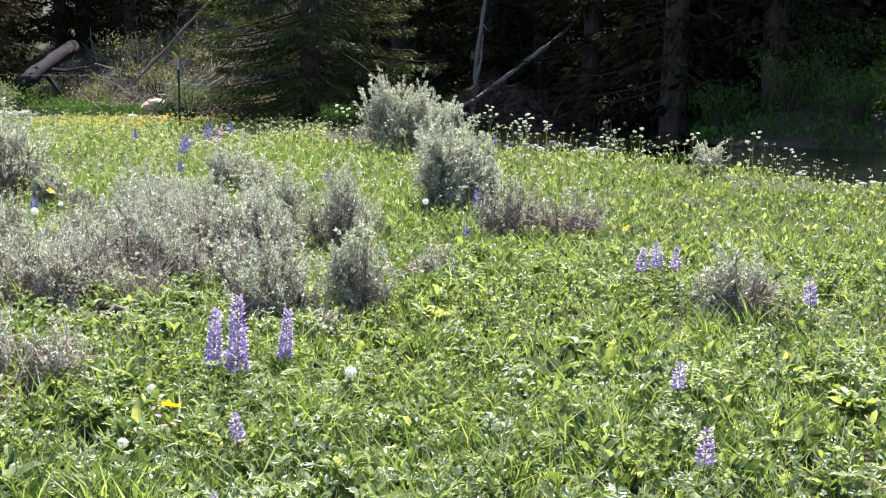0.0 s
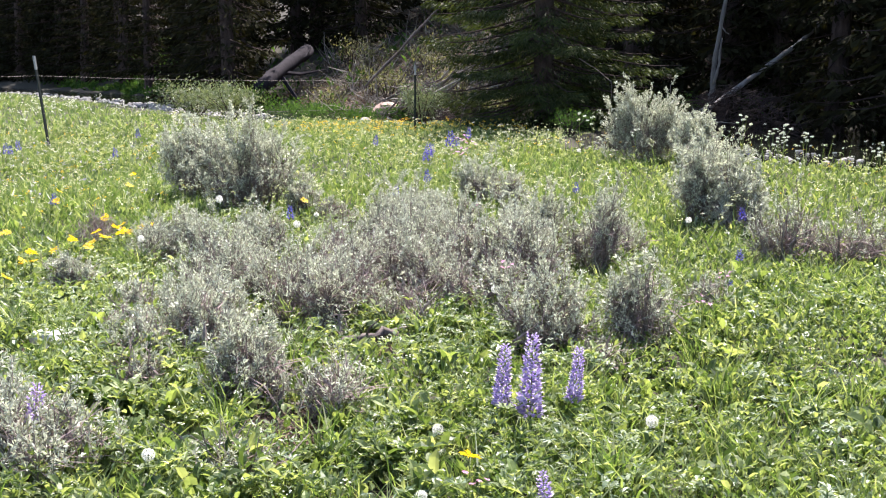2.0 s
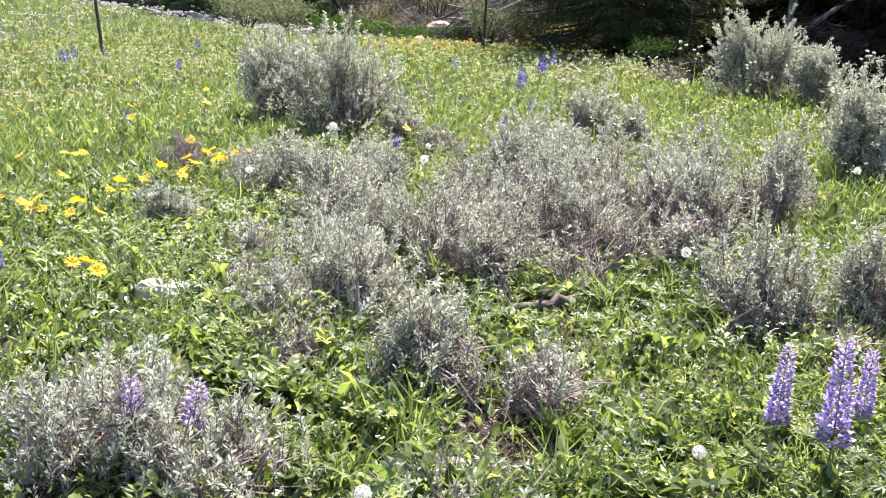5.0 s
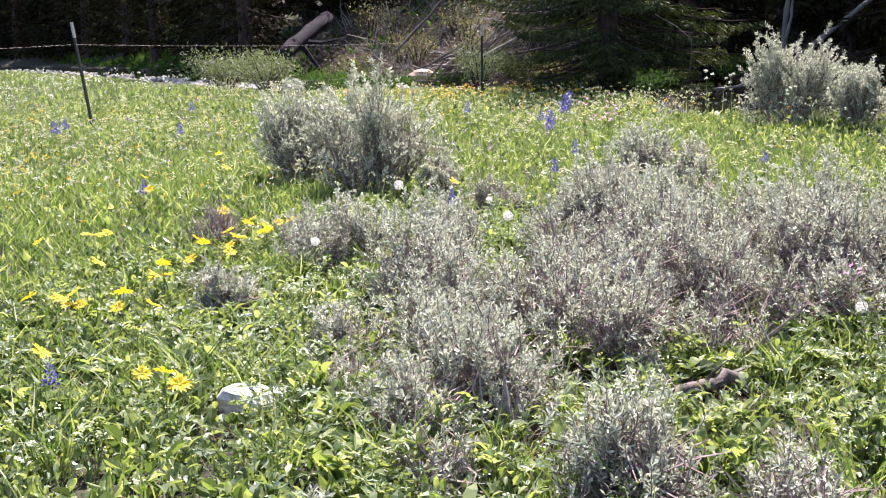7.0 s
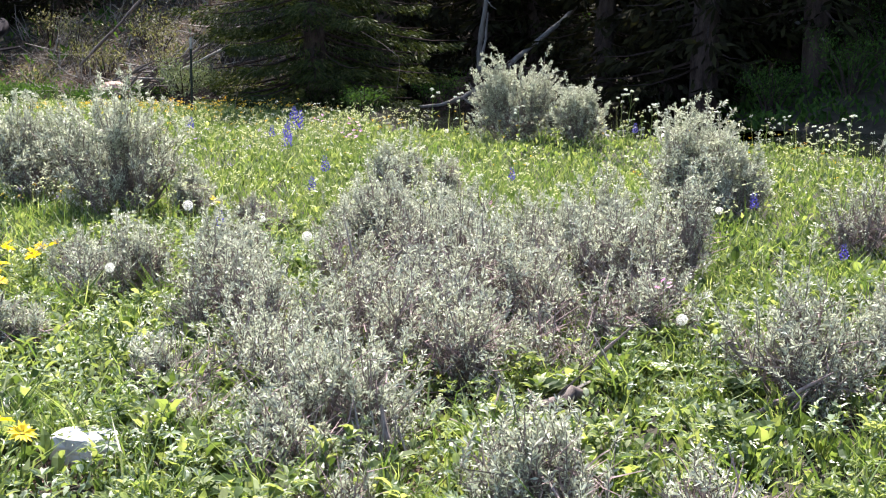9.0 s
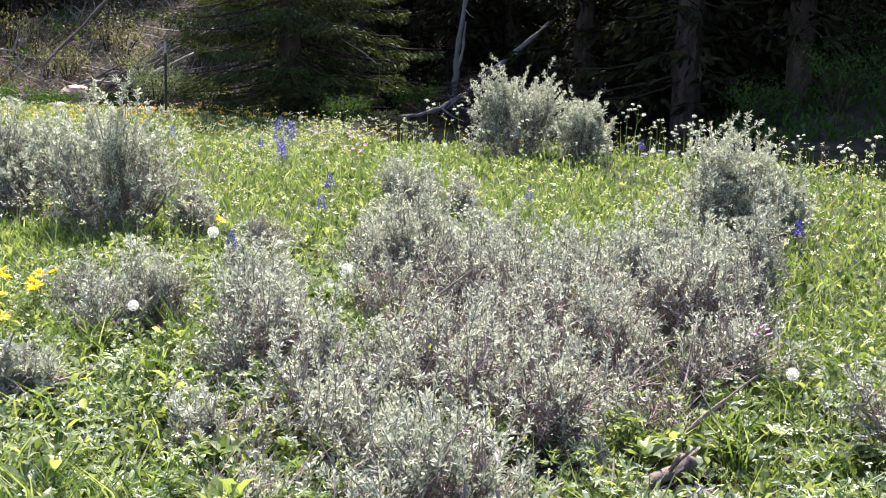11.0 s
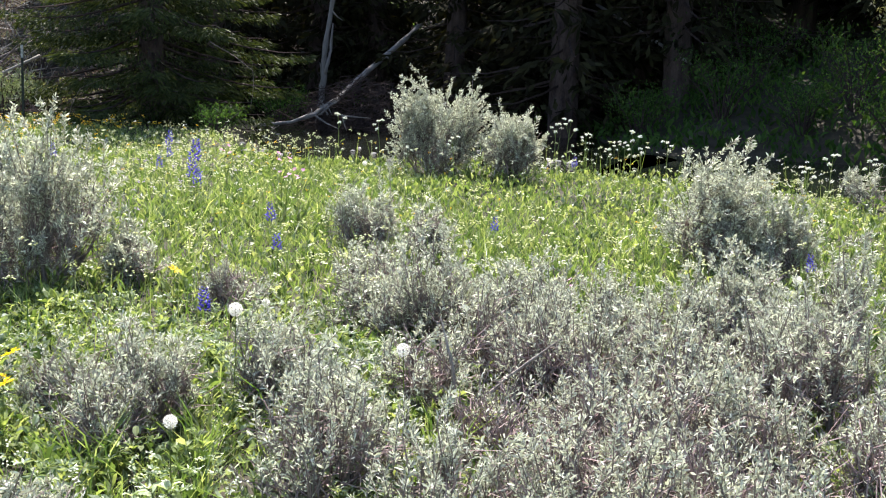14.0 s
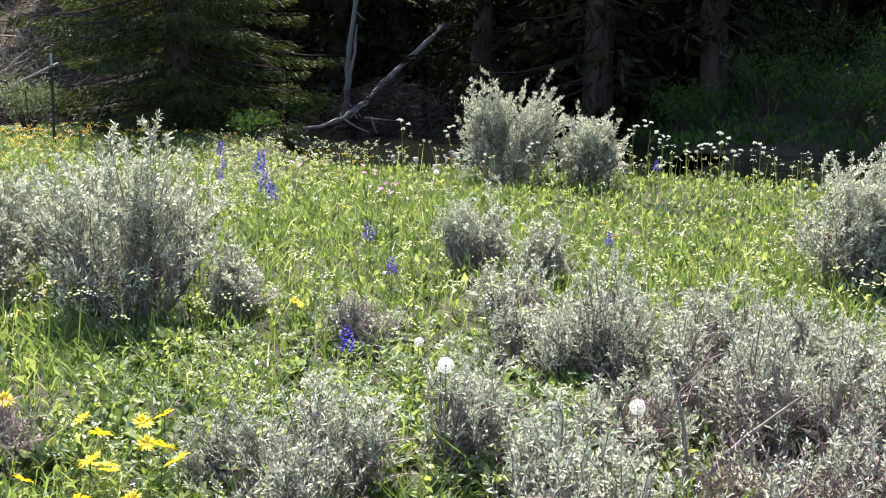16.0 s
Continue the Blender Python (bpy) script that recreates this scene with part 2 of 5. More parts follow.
def leaves(pile, base, way, length, width, fold=0.25, r=rng, up=None, rounded=False):
    """Broad leaves: two halves folded along the midrib; rounded ones have a fuller outline."""
    n = len(base)
    nrm = r.normal(size=(n, 3)) if up is None else up + r.normal(size=(n, 3)) * 0.3
    side = unit(np.cross(way, nrm))
    nrm = unit(np.cross(side, way))
    L, W = length[:, None], width[:, None] / 2
    if not rounded:
        a = base + way * L * 0.5 + nrm * L * 0.06
        lift = nrm * W * fold
        v = np.stack([base, a + side * W + lift, a, a - side * W + lift, base + way * L - nrm * L * 0.05], 1)
        o = np.arange(n)[:, None] * 5
        pile.add(v.reshape(-1, 3), o + [[0, 1, 2]], o + [[0, 2, 3]], o + [[1, 4, 2]], o + [[2, 4, 3]])
        return
    a = base + way * L * 0.3 + nrm * L * 0.05
    b = base + way * L * 0.68 + nrm * L * 0.05
    tip = base + way * L - nrm * L * 0.06
    lift = nrm * W * fold
    v = np.stack([base, a + side * W * 0.88 + lift, a, a - side * W * 0.88 + lift, b + side * W * 0.8 + lift, b, b - side * W * 0.8 + lift, tip], 1)
    o = np.arange(n)[:, None] * 8
    pile.add(v.reshape(-1, 3), o + [[0, 1, 2]], o + [[0, 2, 3]], o + [[1, 4, 5, 2]], o + [[2, 5, 6, 3]], o + [[4, 7, 5]], o + [[5, 7, 6]])


def slips(pile, base, way, length, width, r=rng):
    """Small narrow leaves: one lozenge each."""
    n = len(base)
    side = unit(np.cross(way, r.normal(size=(n, 3))))
    L, W = length[:, None], width[:, None] / 2
    a = base + way * L * 0.65
    v = np.stack([base, a + side * W, base + way * L, a - side * W], 1)
    o = np.arange(n)[:, None] * 4
    pile.add(v.reshape(-1, 3), o + [[0, 1, 2, 3]])


def beads(pile, centre, size, r=rng, flat=1.0):
    """Little eight-sided buds."""
    n = len(centre)
    axes = np.array([[1, 0, 0], [0, 1, 0], [-1, 0, 0], [0, -1, 0], [0, 0, flat], [0, 0, -flat]], float)
    jit = 1 + r.normal(size=(n, 6, 1)) * 0.2
    v = centre[:, None] + axes[None] * jit * np.asarray(size).reshape(-1, 1, 1)
    tri = np.array([[0, 1, 4], [1, 2, 4], [2, 3, 4], [3, 0, 4], [1, 0, 5], [2, 1, 5], [3, 2, 5], [0, 3, 5]])
    pile.add(v.reshape(-1, 3), (np.arange(n)[:, None, None] * 6 + tri).reshape(-1, 3))


def stone(pile, centre, size, r=rng, rough=0.12, boxy=False):
    """A worn stone: a rounded lump with flats."""
    n_u, n_v = 14, 9
    u, v = np.meshgrid(np.arange(n_u) * 2 * np.pi / n_u, np.linspace(0.05, np.pi - 0.05, n_v))
    d = np.stack([np.cos(u) * np.sin(v), np.sin(u) * np.sin(v), np.cos(v)], -1).reshape(-1, 3)
    reach = np.ones(len(d))
    for _ in range(9):
        c = unit(r.normal(size=3))
        reach = np.minimum(reach, r.uniform(0.75, 1.0) / np.maximum(d @ c, 0.3))
    if boxy:
        reach = np.minimum(reach * 1.12, 1) / (np.abs(d) ** 7).sum(-1) ** (1 / 7)
    reach *= 1 + rough * np.sin(d @ r.normal(size=3) * 4) * 0.4
    p = centre + d * reach[:, None] * size
    i, j = np.meshgrid(np.arange(n_v - 1), np.arange(n_u), indexing="ij")
    k = (j + 1) % n_u
    q = np.stack([i * n_u + j, (i + 1) * n_u + j, (i + 1) * n_u + k, i * n_u + k], -1).reshape(-1, 4)
    pile.add(p, q, [list(range(n_u))], [list(range(n_v * n_u - 1, (n_v - 1) * n_u - 1, -1))])


# ---- ground, creek and hill ----
BANK = np.array([(-120, 62), (-60, 42), (-33, 30), (-22, 24), (-15, 21.3), (-11.5, 23.5), (-9.5, 26), (-6.8, 25.2), (-5.3, 19.2), (-3.1, 15.3), (-0.2, 14.5), (2.5, 14.4),
                 (5, 12.7), (9, 10), (20, 4), (60, -12), (160, -50)], float)
WATER_Z, WIDTH = 0.09, 6.2


def beyond(x, y):
    """Metres past the meadow's edge (negative on the meadow)."""
    p = np.stack([np.asarray(x, float), np.asarray(y, float)], -1)
    best = np.full(p.shape[:-1], 1e9)
    out = np.zeros(p.shape[:-1])
    for a, b in zip(BANK[:-1], BANK[1:]):
        ab = b - a
        k = np.clip(((p - a) @ ab) / (ab @ ab), 0, 1)
        off = p - (a + k[..., None] * ab)
        d = np.hypot(off[..., 0], off[..., 1])
        side = np.sign(ab[0] * off[..., 1] - ab[1] * off[..., 0])
        near = d < best
        best, out = np.where(near, d, best), np.where(near, d * side, out)
    return out


def ripple(x, y, k):
    return np.sin(x * k + 1.3 * np.sin(y * k * 0.7)) * np.sin(y * k * 1.1 + 0.8 * np.sin(x * k * 0.6) + 2.0)


def height(x, y):
    x, y = np.asarray(x, float), np.asarray(y, float)
    s = beyond(x, y)
    meadow = 0.02 + 0.022 * np.clip(y - 3.5, 0, 10.5) + 0.018 * ripple(x, y, 1.7) + 0.01 * ripple(x, y, 5.1) + 0.15 * np.exp(-((x + 0.9) ** 2 + (y - 13.2) ** 2) / 3.4)
    bed = WATER_Z - 0.18 + 0.07 * ripple(x, y, 2.3)
    far = 0.30 + 0.42 * np.clip(s - WIDTH - 1.2, 0, 90) + 0.12 * ripple(x, y, 0.9)
    z = np.where(s < 0, meadow + (bed - meadow) * np.clip(1 + s / 0.5, 0, 1) ** 1.5, bed)
    up = np.clip((s - WIDTH) / 1.2, 0, 1)
    return np.where(s > WIDTH, bed + (far - bed) * up, z)


def axis_steps(lo, hi, fine_lo, fine_hi, step):
    mid = np.arange(fine_lo, fine_hi + 1e-6, step)
    grow = step * 1.25 ** np.arange(1, 60)
    right, left = fine_hi + np.cumsum(grow), fine_lo - np.cumsum(grow)
    return np.r_[lo, left[left > lo][::-1], mid, right[right < hi], hi]


def build_ground():
    xs, ys = axis_steps(-900, 900, -26, 12, 0.22), axis_steps(-900, 900, -3, 34, 0.22)
    gx, gy = np.meshgrid(xs, ys)
    v = np.stack([gx, gy, height(gx, gy)], -1).reshape(-1, 3)
    nx = len(xs)
    i, j = np.meshgrid(np.arange(len(ys) - 1), np.arange(nx - 1), indexing="ij")
    a = i * nx + j
    ob = new("ground", mesh_from("ground", v, [np.stack([a, a + 1, a + nx + 1, a + nx], -1).reshape(-1, 4)], M_SOIL, True))
    return tagged(ob, "brown soil and litter under the meadow grass", "ground", kind="structure")


build_ground()


def build_water():
    d = unit(np.gradient(BANK, axis=0))
    nrm = np.stack([-d[:, 1], d[:, 0]], -1)
    a, b = BANK - nrm * 0.3, BANK + nrm * (WIDTH + 0.6)
    # a gentle strip, wide enough to reach under both banks
    keep = [0, 1, 2, 3, 4, 7, 9, 10, 11, 12, 13, 14, 15, 16]
    v = [(x, y, WATER_Z) for x, y in np.r_[a[keep], b[keep]]]
    k = len(keep)
    f = [(i, i + 1, k + i + 1, k + i) for i in range(k - 1)]
    ob = new("water", mesh_from("water", np.array(v), [np.array(f)], M_WATER))
    tagged(ob, "dark shaded creek water with small ripples", "creek", kind="structure")


build_water()


def ground_z(x, y):
    return float(height(x, y))


# ---- spruces and woods ----
def spruce(name, tall, reach, seed, needle, per_bough, label, low=0.5, spray=0.16, whorl=0.34):
    r = np.random.default_rng(seed)
    tree = thing(name, (0, 0, 0), label, "tree", "conifers of the creek woods")
    bark, green, twig = Pile(), Pile(), Pile()
    z = np.linspace(-0.3, tall, 9)
    wob = np.stack([np.sin(z * 0.7 + seed) * 0.05, np.cos(z * 0.6 + seed) * 0.05, z], -1)
    rad = 0.018 * tall * (1 - np.clip(z, 0, tall) / tall) ** 0.8 + 0.015
    tube(bark, wob, rad, 9)
    zz = low
    while zz < tall - 0.3:
        f = zz / tall
        count = 8 if f < 0.35 else 6
        spread = reach * (1 - f) ** 0.75 * (0.75 + 0.25 * min(1, zz / 1.5))
        for ang in np.arange(count) * 2 * np.pi / count + r.uniform(0, 6) + r.normal(size=count) * 0.2:
            ln = spread * r.uniform(0.45, 1.15)
            out = np.array([math.cos(ang), math.sin(ang), 0])
            k = np.linspace(0, 1, 6 if per_bough > 100 else 4)
            drop = -0.32 * ln * k + 0.14 * ln * k ** 3 + r.normal() * 0.05
            p = np.array([0, 0, max(0.2, zz + r.normal() * 0.13)]) + out * (k * ln)[:, None] + np.array([0, 0, 1.0]) * drop[:, None]
            tube(twig, p, 0.018 * (1 - 0.85 * k) * (1 + (1 - f)), 4 if per_bough > 100 else 3)
            n = max(9, int((2.4 if per_bough > 100 else 0.95) * per_bough * ln / reach))
            at = r.uniform(0.18, 1, n) ** 0.8
            across = np.array([-out[1], out[0], 0])
            wide = 0.42 * ln * (1.05 - at) + 0.10
            off = r.uniform(-1, 1, n) * wide
            base = np.stack([np.interp(at, k, p[:, c]) for c in range(3)], -1) + across * off[:, None]
            base[:, 2] -= np.abs(off) * 0.25 + r.uniform(0, 0.12, n)
            way = unit(out * 0.7 + across * np.sign(off)[:, None] * 0.7 + r.normal(size=(n, 3)) * 0.35 + [0, 0, -0.6])
            slips(green, base, way, r.uniform(0.6, 1.4, n) * spray, r.uniform(0.13, 0.24, n) * spray * (1.0 if per_bough > 100 else 1.5), r)
        zz += whorl * (1 + f) * r.uniform(0.8, 1.2)
    part("trunk", bark, M_BARK, tree)
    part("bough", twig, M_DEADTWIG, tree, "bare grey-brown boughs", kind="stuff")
    part("crown", green, needle, tree, "drooping dark green needle sprays", kind="stuff")
    return tree


def settle(tree, x, y, turn=0, size=1.0):
    tree.location = (x, y, ground_z(x, y) - 0.05)
    tree.rotation_euler = (0, 0, turn)
    tree.scale = (size, size, size)


hero = spruce("spruce_tree", 13.0, 3.0, 3, M_NEEDLE, 260, "large dark green spruce standing at the meadow's edge", 0.35, 0.135, 0.30)
settle(hero, -8.1, 22.4, 0.4)
# woods trees wear the needle colour that is darkened to stand for shade
wild = [spruce("spruce_tree", 16.0, 2.6, 11 + k, M_NEEDLE_SHADE, 60, "tall shaded spruce on the dark slope", 0.8 + 0.5 * k, 0.34, 0.45) for k in range(3)]
PLACES = [(-3.2, 27.5), (-0.6, 25.6), (1.6, 25.4), (8.2, 24.5), (11.5, 21.0), (0.9, 29.0), (-5.6, 30.5), (-2.4, 32.5), (3.3, 31.5), (7.2, 30.0), (12.0, 27.0), (16.0, 22.0),
          (-9.5, 31.0), (-12.6, 34.5), (-21.5, 36.0), (-25.0, 39.0), (-30.0, 42.0), 
          (-17.2, 38.5), (-8.0, 37.0), (-2.0, 38.0), (5.0, 37.0), (12.0, 34.0), (18.0, 29.0), (21.0, 20.0), (26.0, 16.0), (-36.0, 47.0), (-20.2, 31.2)]
for k in range(13):                                    # the woods go on along the far bank
    x = -24.0 - 4.2 * k
    y = float(np.interp(x, BANK[:, 0], BANK[:, 1])) + 8.5
    PLACES += [(x, y + 0.8 * math.sin(k * 2.0)), (x - 2.2, y + 5 + math.sin(k * 1.3))]
for k in range(16):                                    # and on to where the bank turns away
    x = -62.0 - 3.4 * k
    y = float(np.interp(x, BANK[:, 0], BANK[:, 1])) + 8.0
    PLACES += [(x, y + 0.7 * math.sin(k * 2.6)), (x - 1.7, y + 4 + math.sin(k * 1.9))]
for k in range(4):
    PLACES += [(20 + 5 * k, 19 - 2.2 * k), (22 + 5 * k, 25 - 2.2 * k)]
for row in range(3):                                   # deeper woods up the slope
    for k in range(-9, 12):
        x = 3.1 * k + 1.3 * math.sin(row * 2.2 + k * 1.7)
        y = 29.5 - 0.28 * x + 4.2 * row + 1.2 * math.sin(k * 2.9 + row)
        if not (-19.5 < x < -9.5 and row < 2) and beyond(x, y) > 8:
            PLACES.append((x, y))
PLACES = [(x, y) for x, y in PLACES if not (23 < y < 47 and -16.8 - 0.8 * (y - 24) < x < -10.5 - 0.55 * (y - 23))]   # a sunlit gap on the slope
PLACES += [(-9.4, 29.3), (-11.2, 32.6), (-7.0, 30.4), (-27.6, 32.0), (-30.0, 33.5), (2.3, 27.0), (6.8, 25.9), (9.8, 23.2), (-1.9, 29.6), (-29.5, 42.5), (-32.5, 46.5), (-35.5, 50.5), (-34.0, 44.5), (-23.5, 48.5), (-26.5, 50.0), (-29.5, 51.0), (-32.5, 53.0), (-36.0, 55.0), (-20.5, 47.0), (-25.0, 55.0), (-31.0, 58.0), (-22.8, 41.5), (-26.0, 44.5), (-28.0, 46.5), (-39.0, 58.0)]
PLACES = [(x, y) for x, y in PLACES if not (y < 39 and abs(-28 * y + 36 * (1 - x)) / 45.6 < 2.2)]   # the fallen log lies open
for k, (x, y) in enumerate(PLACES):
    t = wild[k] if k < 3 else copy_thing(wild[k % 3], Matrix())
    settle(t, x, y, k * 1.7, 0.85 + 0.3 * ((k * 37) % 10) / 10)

# ---- sagebrush ----
def sagebrush(x, y, tall, wide, seed, dry=0.0, sparse=1.0, label="", leaf=1.0, open_base=0.13):
    """Grey-green shrub: forking woody stems, upright shoots clothed with narrow leaves."""
    r = np.random.default_rng(seed)
    bush = thing("sagebrush", (x, y, ground_z(x, y) - 0.02), label or "silvery grey-green sagebrush growing in the meadow grass", "shrub", "sagebrush of the meadow")
    wood, green, bare = Pile(), Pile(), Pile()
    wide = wide * (1.0 if y > 12 else 1.22)
    shoots = int(max(40, 470 * wide * (0.35 + tall) * sparse))
    lobes = max(5, int(7 + wide * 9))
    la = r.uniform(0, 2 * np.pi, lobes)
    lr = np.sqrt(r.uniform(0, 1, lobes)) * wide * 0.42
    lobe = np.stack([np.cos(la) * lr, np.sin(la) * lr, tall * (0.60 + 0.22 * r.uniform(-1, 1, lobes)) * (1 - 0.5 * (lr / wide * 2) ** 2)], -1)
    which = r.integers(0, lobes, shoots)
    spread = np.array([wide * 0.225, wide * 0.225, tall * 0.29])
    d = unit(r.normal(size=(shoots, 3))) * (r.uniform(0, 1.12, (shoots, 1)) ** 0.5)
    tips = lobe[which] + d * spread
    tips[:, 2] *= tall / max(0.2 * tall, np.sort(tips[:, 2])[-max(2, shoots // 40)])
    tips[:, 2] += (r.uniform(0, 1, shoots) ** 5) * tall * (0.28 if y > 8.5 else 0.19)
    tips[:, 2] = np.maximum(tips[:, 2], tall * open_base)
    stem_at = []
    for k in range(lobes):
        c = lobe[k]
        foot = np.array([c[0] * 0.15, c[1] * 0.15, -0.03]) + np.r_[r.normal(size=2) * 0.015, 0]
        mid = foot * 0.45 + c * 0.55 * [0.9, 0.9, 0.7] + r.normal(size=3) * 0.03
        p = np.stack([foot, (foot + mid) / 2 + r.normal(size=3) * 0.015, mid, (mid + c) / 2 + r.normal(size=3) * 0.015, c])
        tube(wood, p, np.array([0.016, 0.012, 0.009, 0.007, 0.004]) * (0.6 + tall * 0.7), 5)
        stem_at.append(p)
    ln = r.uniform(0.07, 0.19, shoots) * (0.6 + 0.5 * min(tall, 1)) * (1.5 if y > 8.5 else 1.0)
    way = unit(np.stack([tips[:, 0] * 0.9, tips[:, 1] * 0.9, np.full(shoots, 0.35 + 0.25 * wide)], -1) + r.normal(size=(shoots, 3)) * 0.20)
    foot = tips - way * ln[:, None]
    for k in range(shoots):
        p = stem_at[which[k]]
        a = p[r.integers(2, 5)]
        mid = (a + foot[k]) / 2 + r.normal(size=3) * 0.012
        tube(wood, np.stack([a, mid, foot[k], tips[k]]), [0.004, 0.003, 0.0022, 0.0012], 3)
    per = np.clip((ln * 450 * sparse * np.clip(0.18 + 1.0 * tips[:, 2] / tall, 0.22, 1.12)).astype(int), 8, 80)
    idx = np.repeat(np.arange(shoots), per)
    along = r.uniform(0, 1, len(idx)) ** 0.8
    base = foot[idx] + way[idx] * (ln[idx] * along)[:, None]
    out = unit(np.cross(way[idx], r.normal(size=(len(idx), 3))))
    lw = unit(way[idx] * r.uniform(0.1, 1.4, (len(idx), 1)) + out * 0.75 + r.normal(size=(len(idx), 3)) * 0.2)
    size = r.uniform(0.011, 0.029, len(idx)) * leaf
    slips(green, base, lw, size, size * r.uniform(0.18, 0.30, len(idx)), r)
    for k in range(int((40 + wide * 190) * (1.0 if sparse > 0.8 else 1.35))):
        c = lobe[r.integers(lobes)] * r.uniform(0.4, 1.0)
        t = c + unit(r.normal(size=3) + [0, 0, 0.7]) * r.uniform(0.08, 0.24)
        thick = r.uniform(0.8, 1.7)
        tube(bare, np.stack([c * 0.6, c, (c + t) / 2 + r.normal(size=3) * 0.02, t]), np.array([0.0032, 0.0027, 0.0019, 0.0008]) * thick, 3)
    part("stem", wood, M_SAGE_WOOD, bush, "twisted grey-brown woody stems")
    part("dead_twig", bare, M_TWIG, bush, "bare pinkish-grey dead twigs", kind="stuff")
    part("foliage", green, M_SAGE_BROWN if dry > 0.5 else M_SAGE, bush, "narrow silvery leaves", kind="stuff")
    return bush


BUSHES = [  # x, y, height, width, dry, sparse
    (-1.20, 13.1, 0.88, 0.98, 0, 0.9), (-0.40, 12.9, 0.64, 0.74, 0, 0.9), (-2.62, 7.45, 0.92, 0.80, 0, 0.9), (-3.66, 7.70, 0.80, 0.84, 0, 0.9), (-2.15, 7.70, 0.40, 0.32, 0, 1.0),
    (-1.00, 9.02, 0.54, 0.46, 0, 0.55), (-0.60, 8.85, 0.42, 0.40, 0, 0.55), (-0.15, 6.56, 0.57, 0.55, 0, 1.0), (0.30, 6.63, 0.50, 0.45, 0, 1.0), (-1.28, 5.15, 0.34, 0.38, 0, 0.9),
    (-0.97, 5.15, 0.44, 0.30, 0, 0.9), (-0.62, 5.45, 0.46, 0.34, 0, 1.0), (1.26, 9.05, 0.74, 0.78, 0, 0.8), (1.70, 8.82, 0.52, 0.40, 0, 0.9), (-0.14, 4.60, 0.52, 0.52, 0, 1.0),
    (1.01, 5.15, 0.55, 0.50, 0, 1.0), (1.51, 5.60, 0.58, 0.58, 0, 0.9), (0.31, 4.15, 0.44, 0.50, 0, 1.0), (1.01, 4.20, 0.45, 0.52, 0, 0.9), (-0.91, 4.06, 0.28, 0.32, 0, 1.0),
    (1.82, 2.88, 0.41, 0.40, 0, 1.0), (2.26, 2.95, 0.31, 0.30, 0, 0.7), (1.25, 2.72, 0.20, 0.24, 0, 1.0), (1.62, 3.05, 0.30, 0.30, 0, 0.9), (-2.30, 5.40, 0.30, 0.40, 1, 0.8), (-1.05, 4.85, 0.36, 0.34, 0, 0.9),
    (0.42, 3.28, 0.20, 0.32, 0, 1.0), (0.88, 3.40, 0.42, 0.60, 0, 1.0), (1.00, 3.02, 0.30, 0.34, 0, 0.9), (0.78, 4.85, 0.48, 0.50, 0, 0.6), (0.60, 5.80, 0.56, 0.52, 0, 1.0), (1.20, 6.45, 0.58, 0.50, 0, 1.0),
    (2.36, 4.46, 0.50, 0.52, 0, 0.95), (2.79, 4.74, 0.50, 0.38, 0, 1.0), (1.62, 1.62, 0.40, 0.60, 0, 1.0), (1.98, 1.66, 0.35, 0.44, 0, 0.9), (1.66, 6.38, 0.72, 0.38, 0, 0.8), (1.50, 7.05, 0.44, 0.40, 0, 0.9),
    (2.60, 7.45, 0.55, 0.50, 0, 0.6), (2.95, 7.60, 0.46, 0.60, 0, 0.5), (4.66, 5.42, 0.44, 0.50, 0, 0.75), (2.75, 5.75, 0.25, 0.32, 0, 0.9), (2.81, 4.21, 0.16, 0.22, 0, 1.0), (2.95, 12.8, 0.38, 0.36, 0, 0.7),
    (2.45, 2.10, 0.16, 0.36, 0, 1.0), (-0.28, 6.60, 0.42, 0.42, 0, 0.9),
    (-0.06, 5.68, 0.36, 0.42, 0, 0.8), (0.46, 6.20, 0.42, 0.46, 0, 0.9), (0.70, 5.35, 0.42, 0.42, 0, 0.6), (1.22, 5.00, 0.44, 0.44, 0, 0.9), (1.35, 4.60, 0.30, 0.40, 0, 0.7), (0.08, 3.78, 0.28, 0.36, 0, 0.9),
    (0.20, 6.15, 0.46, 0.44, 0, 0.9), (0.95, 5.70, 0.50, 0.48, 0, 0.9), (0.72, 4.35, 0.46, 0.46, 0, 0.9), (-0.30, 5.05, 0.40, 0.36, 0, 0.9), (1.30, 5.95, 0.48, 0.44, 0, 0.8),
    (0.55, 3.75, 0.36, 0.44, 0, 0.9), (-0.55, 6.9, 0.34, 0.40, 0, 0.9), (0.75, 6.75, 0.40, 0.44, 0, 0.8), (1.75, 5.10, 0.40, 0.40, 0, 0.7), (-0.65, 7.6, 0.38, 0.42, 0, 0.8), (-3.15, 7.95, 0.74, 0.56, 0, 0.8), (-1.35, 7.2, 0.30, 0.34, 0, 0.8),
    (0.45, 4.98, 0.38, 0.46, 0, 0.38), (0.88, 4.62, 0.44, 0.50, 0, 0.38), (0.26, 5.20, 0.28, 0.40, 0, 0.38), (1.05, 4.52, 0.38, 0.40, 0, 0.35), (0.60, 4.55, 0.44, 0.42, 0, 0.5), (1.55, 4.95, 0.36, 0.42, 0, 0.4), (0.35, 5.75, 0.46, 0.46, 0, 0.5),
]
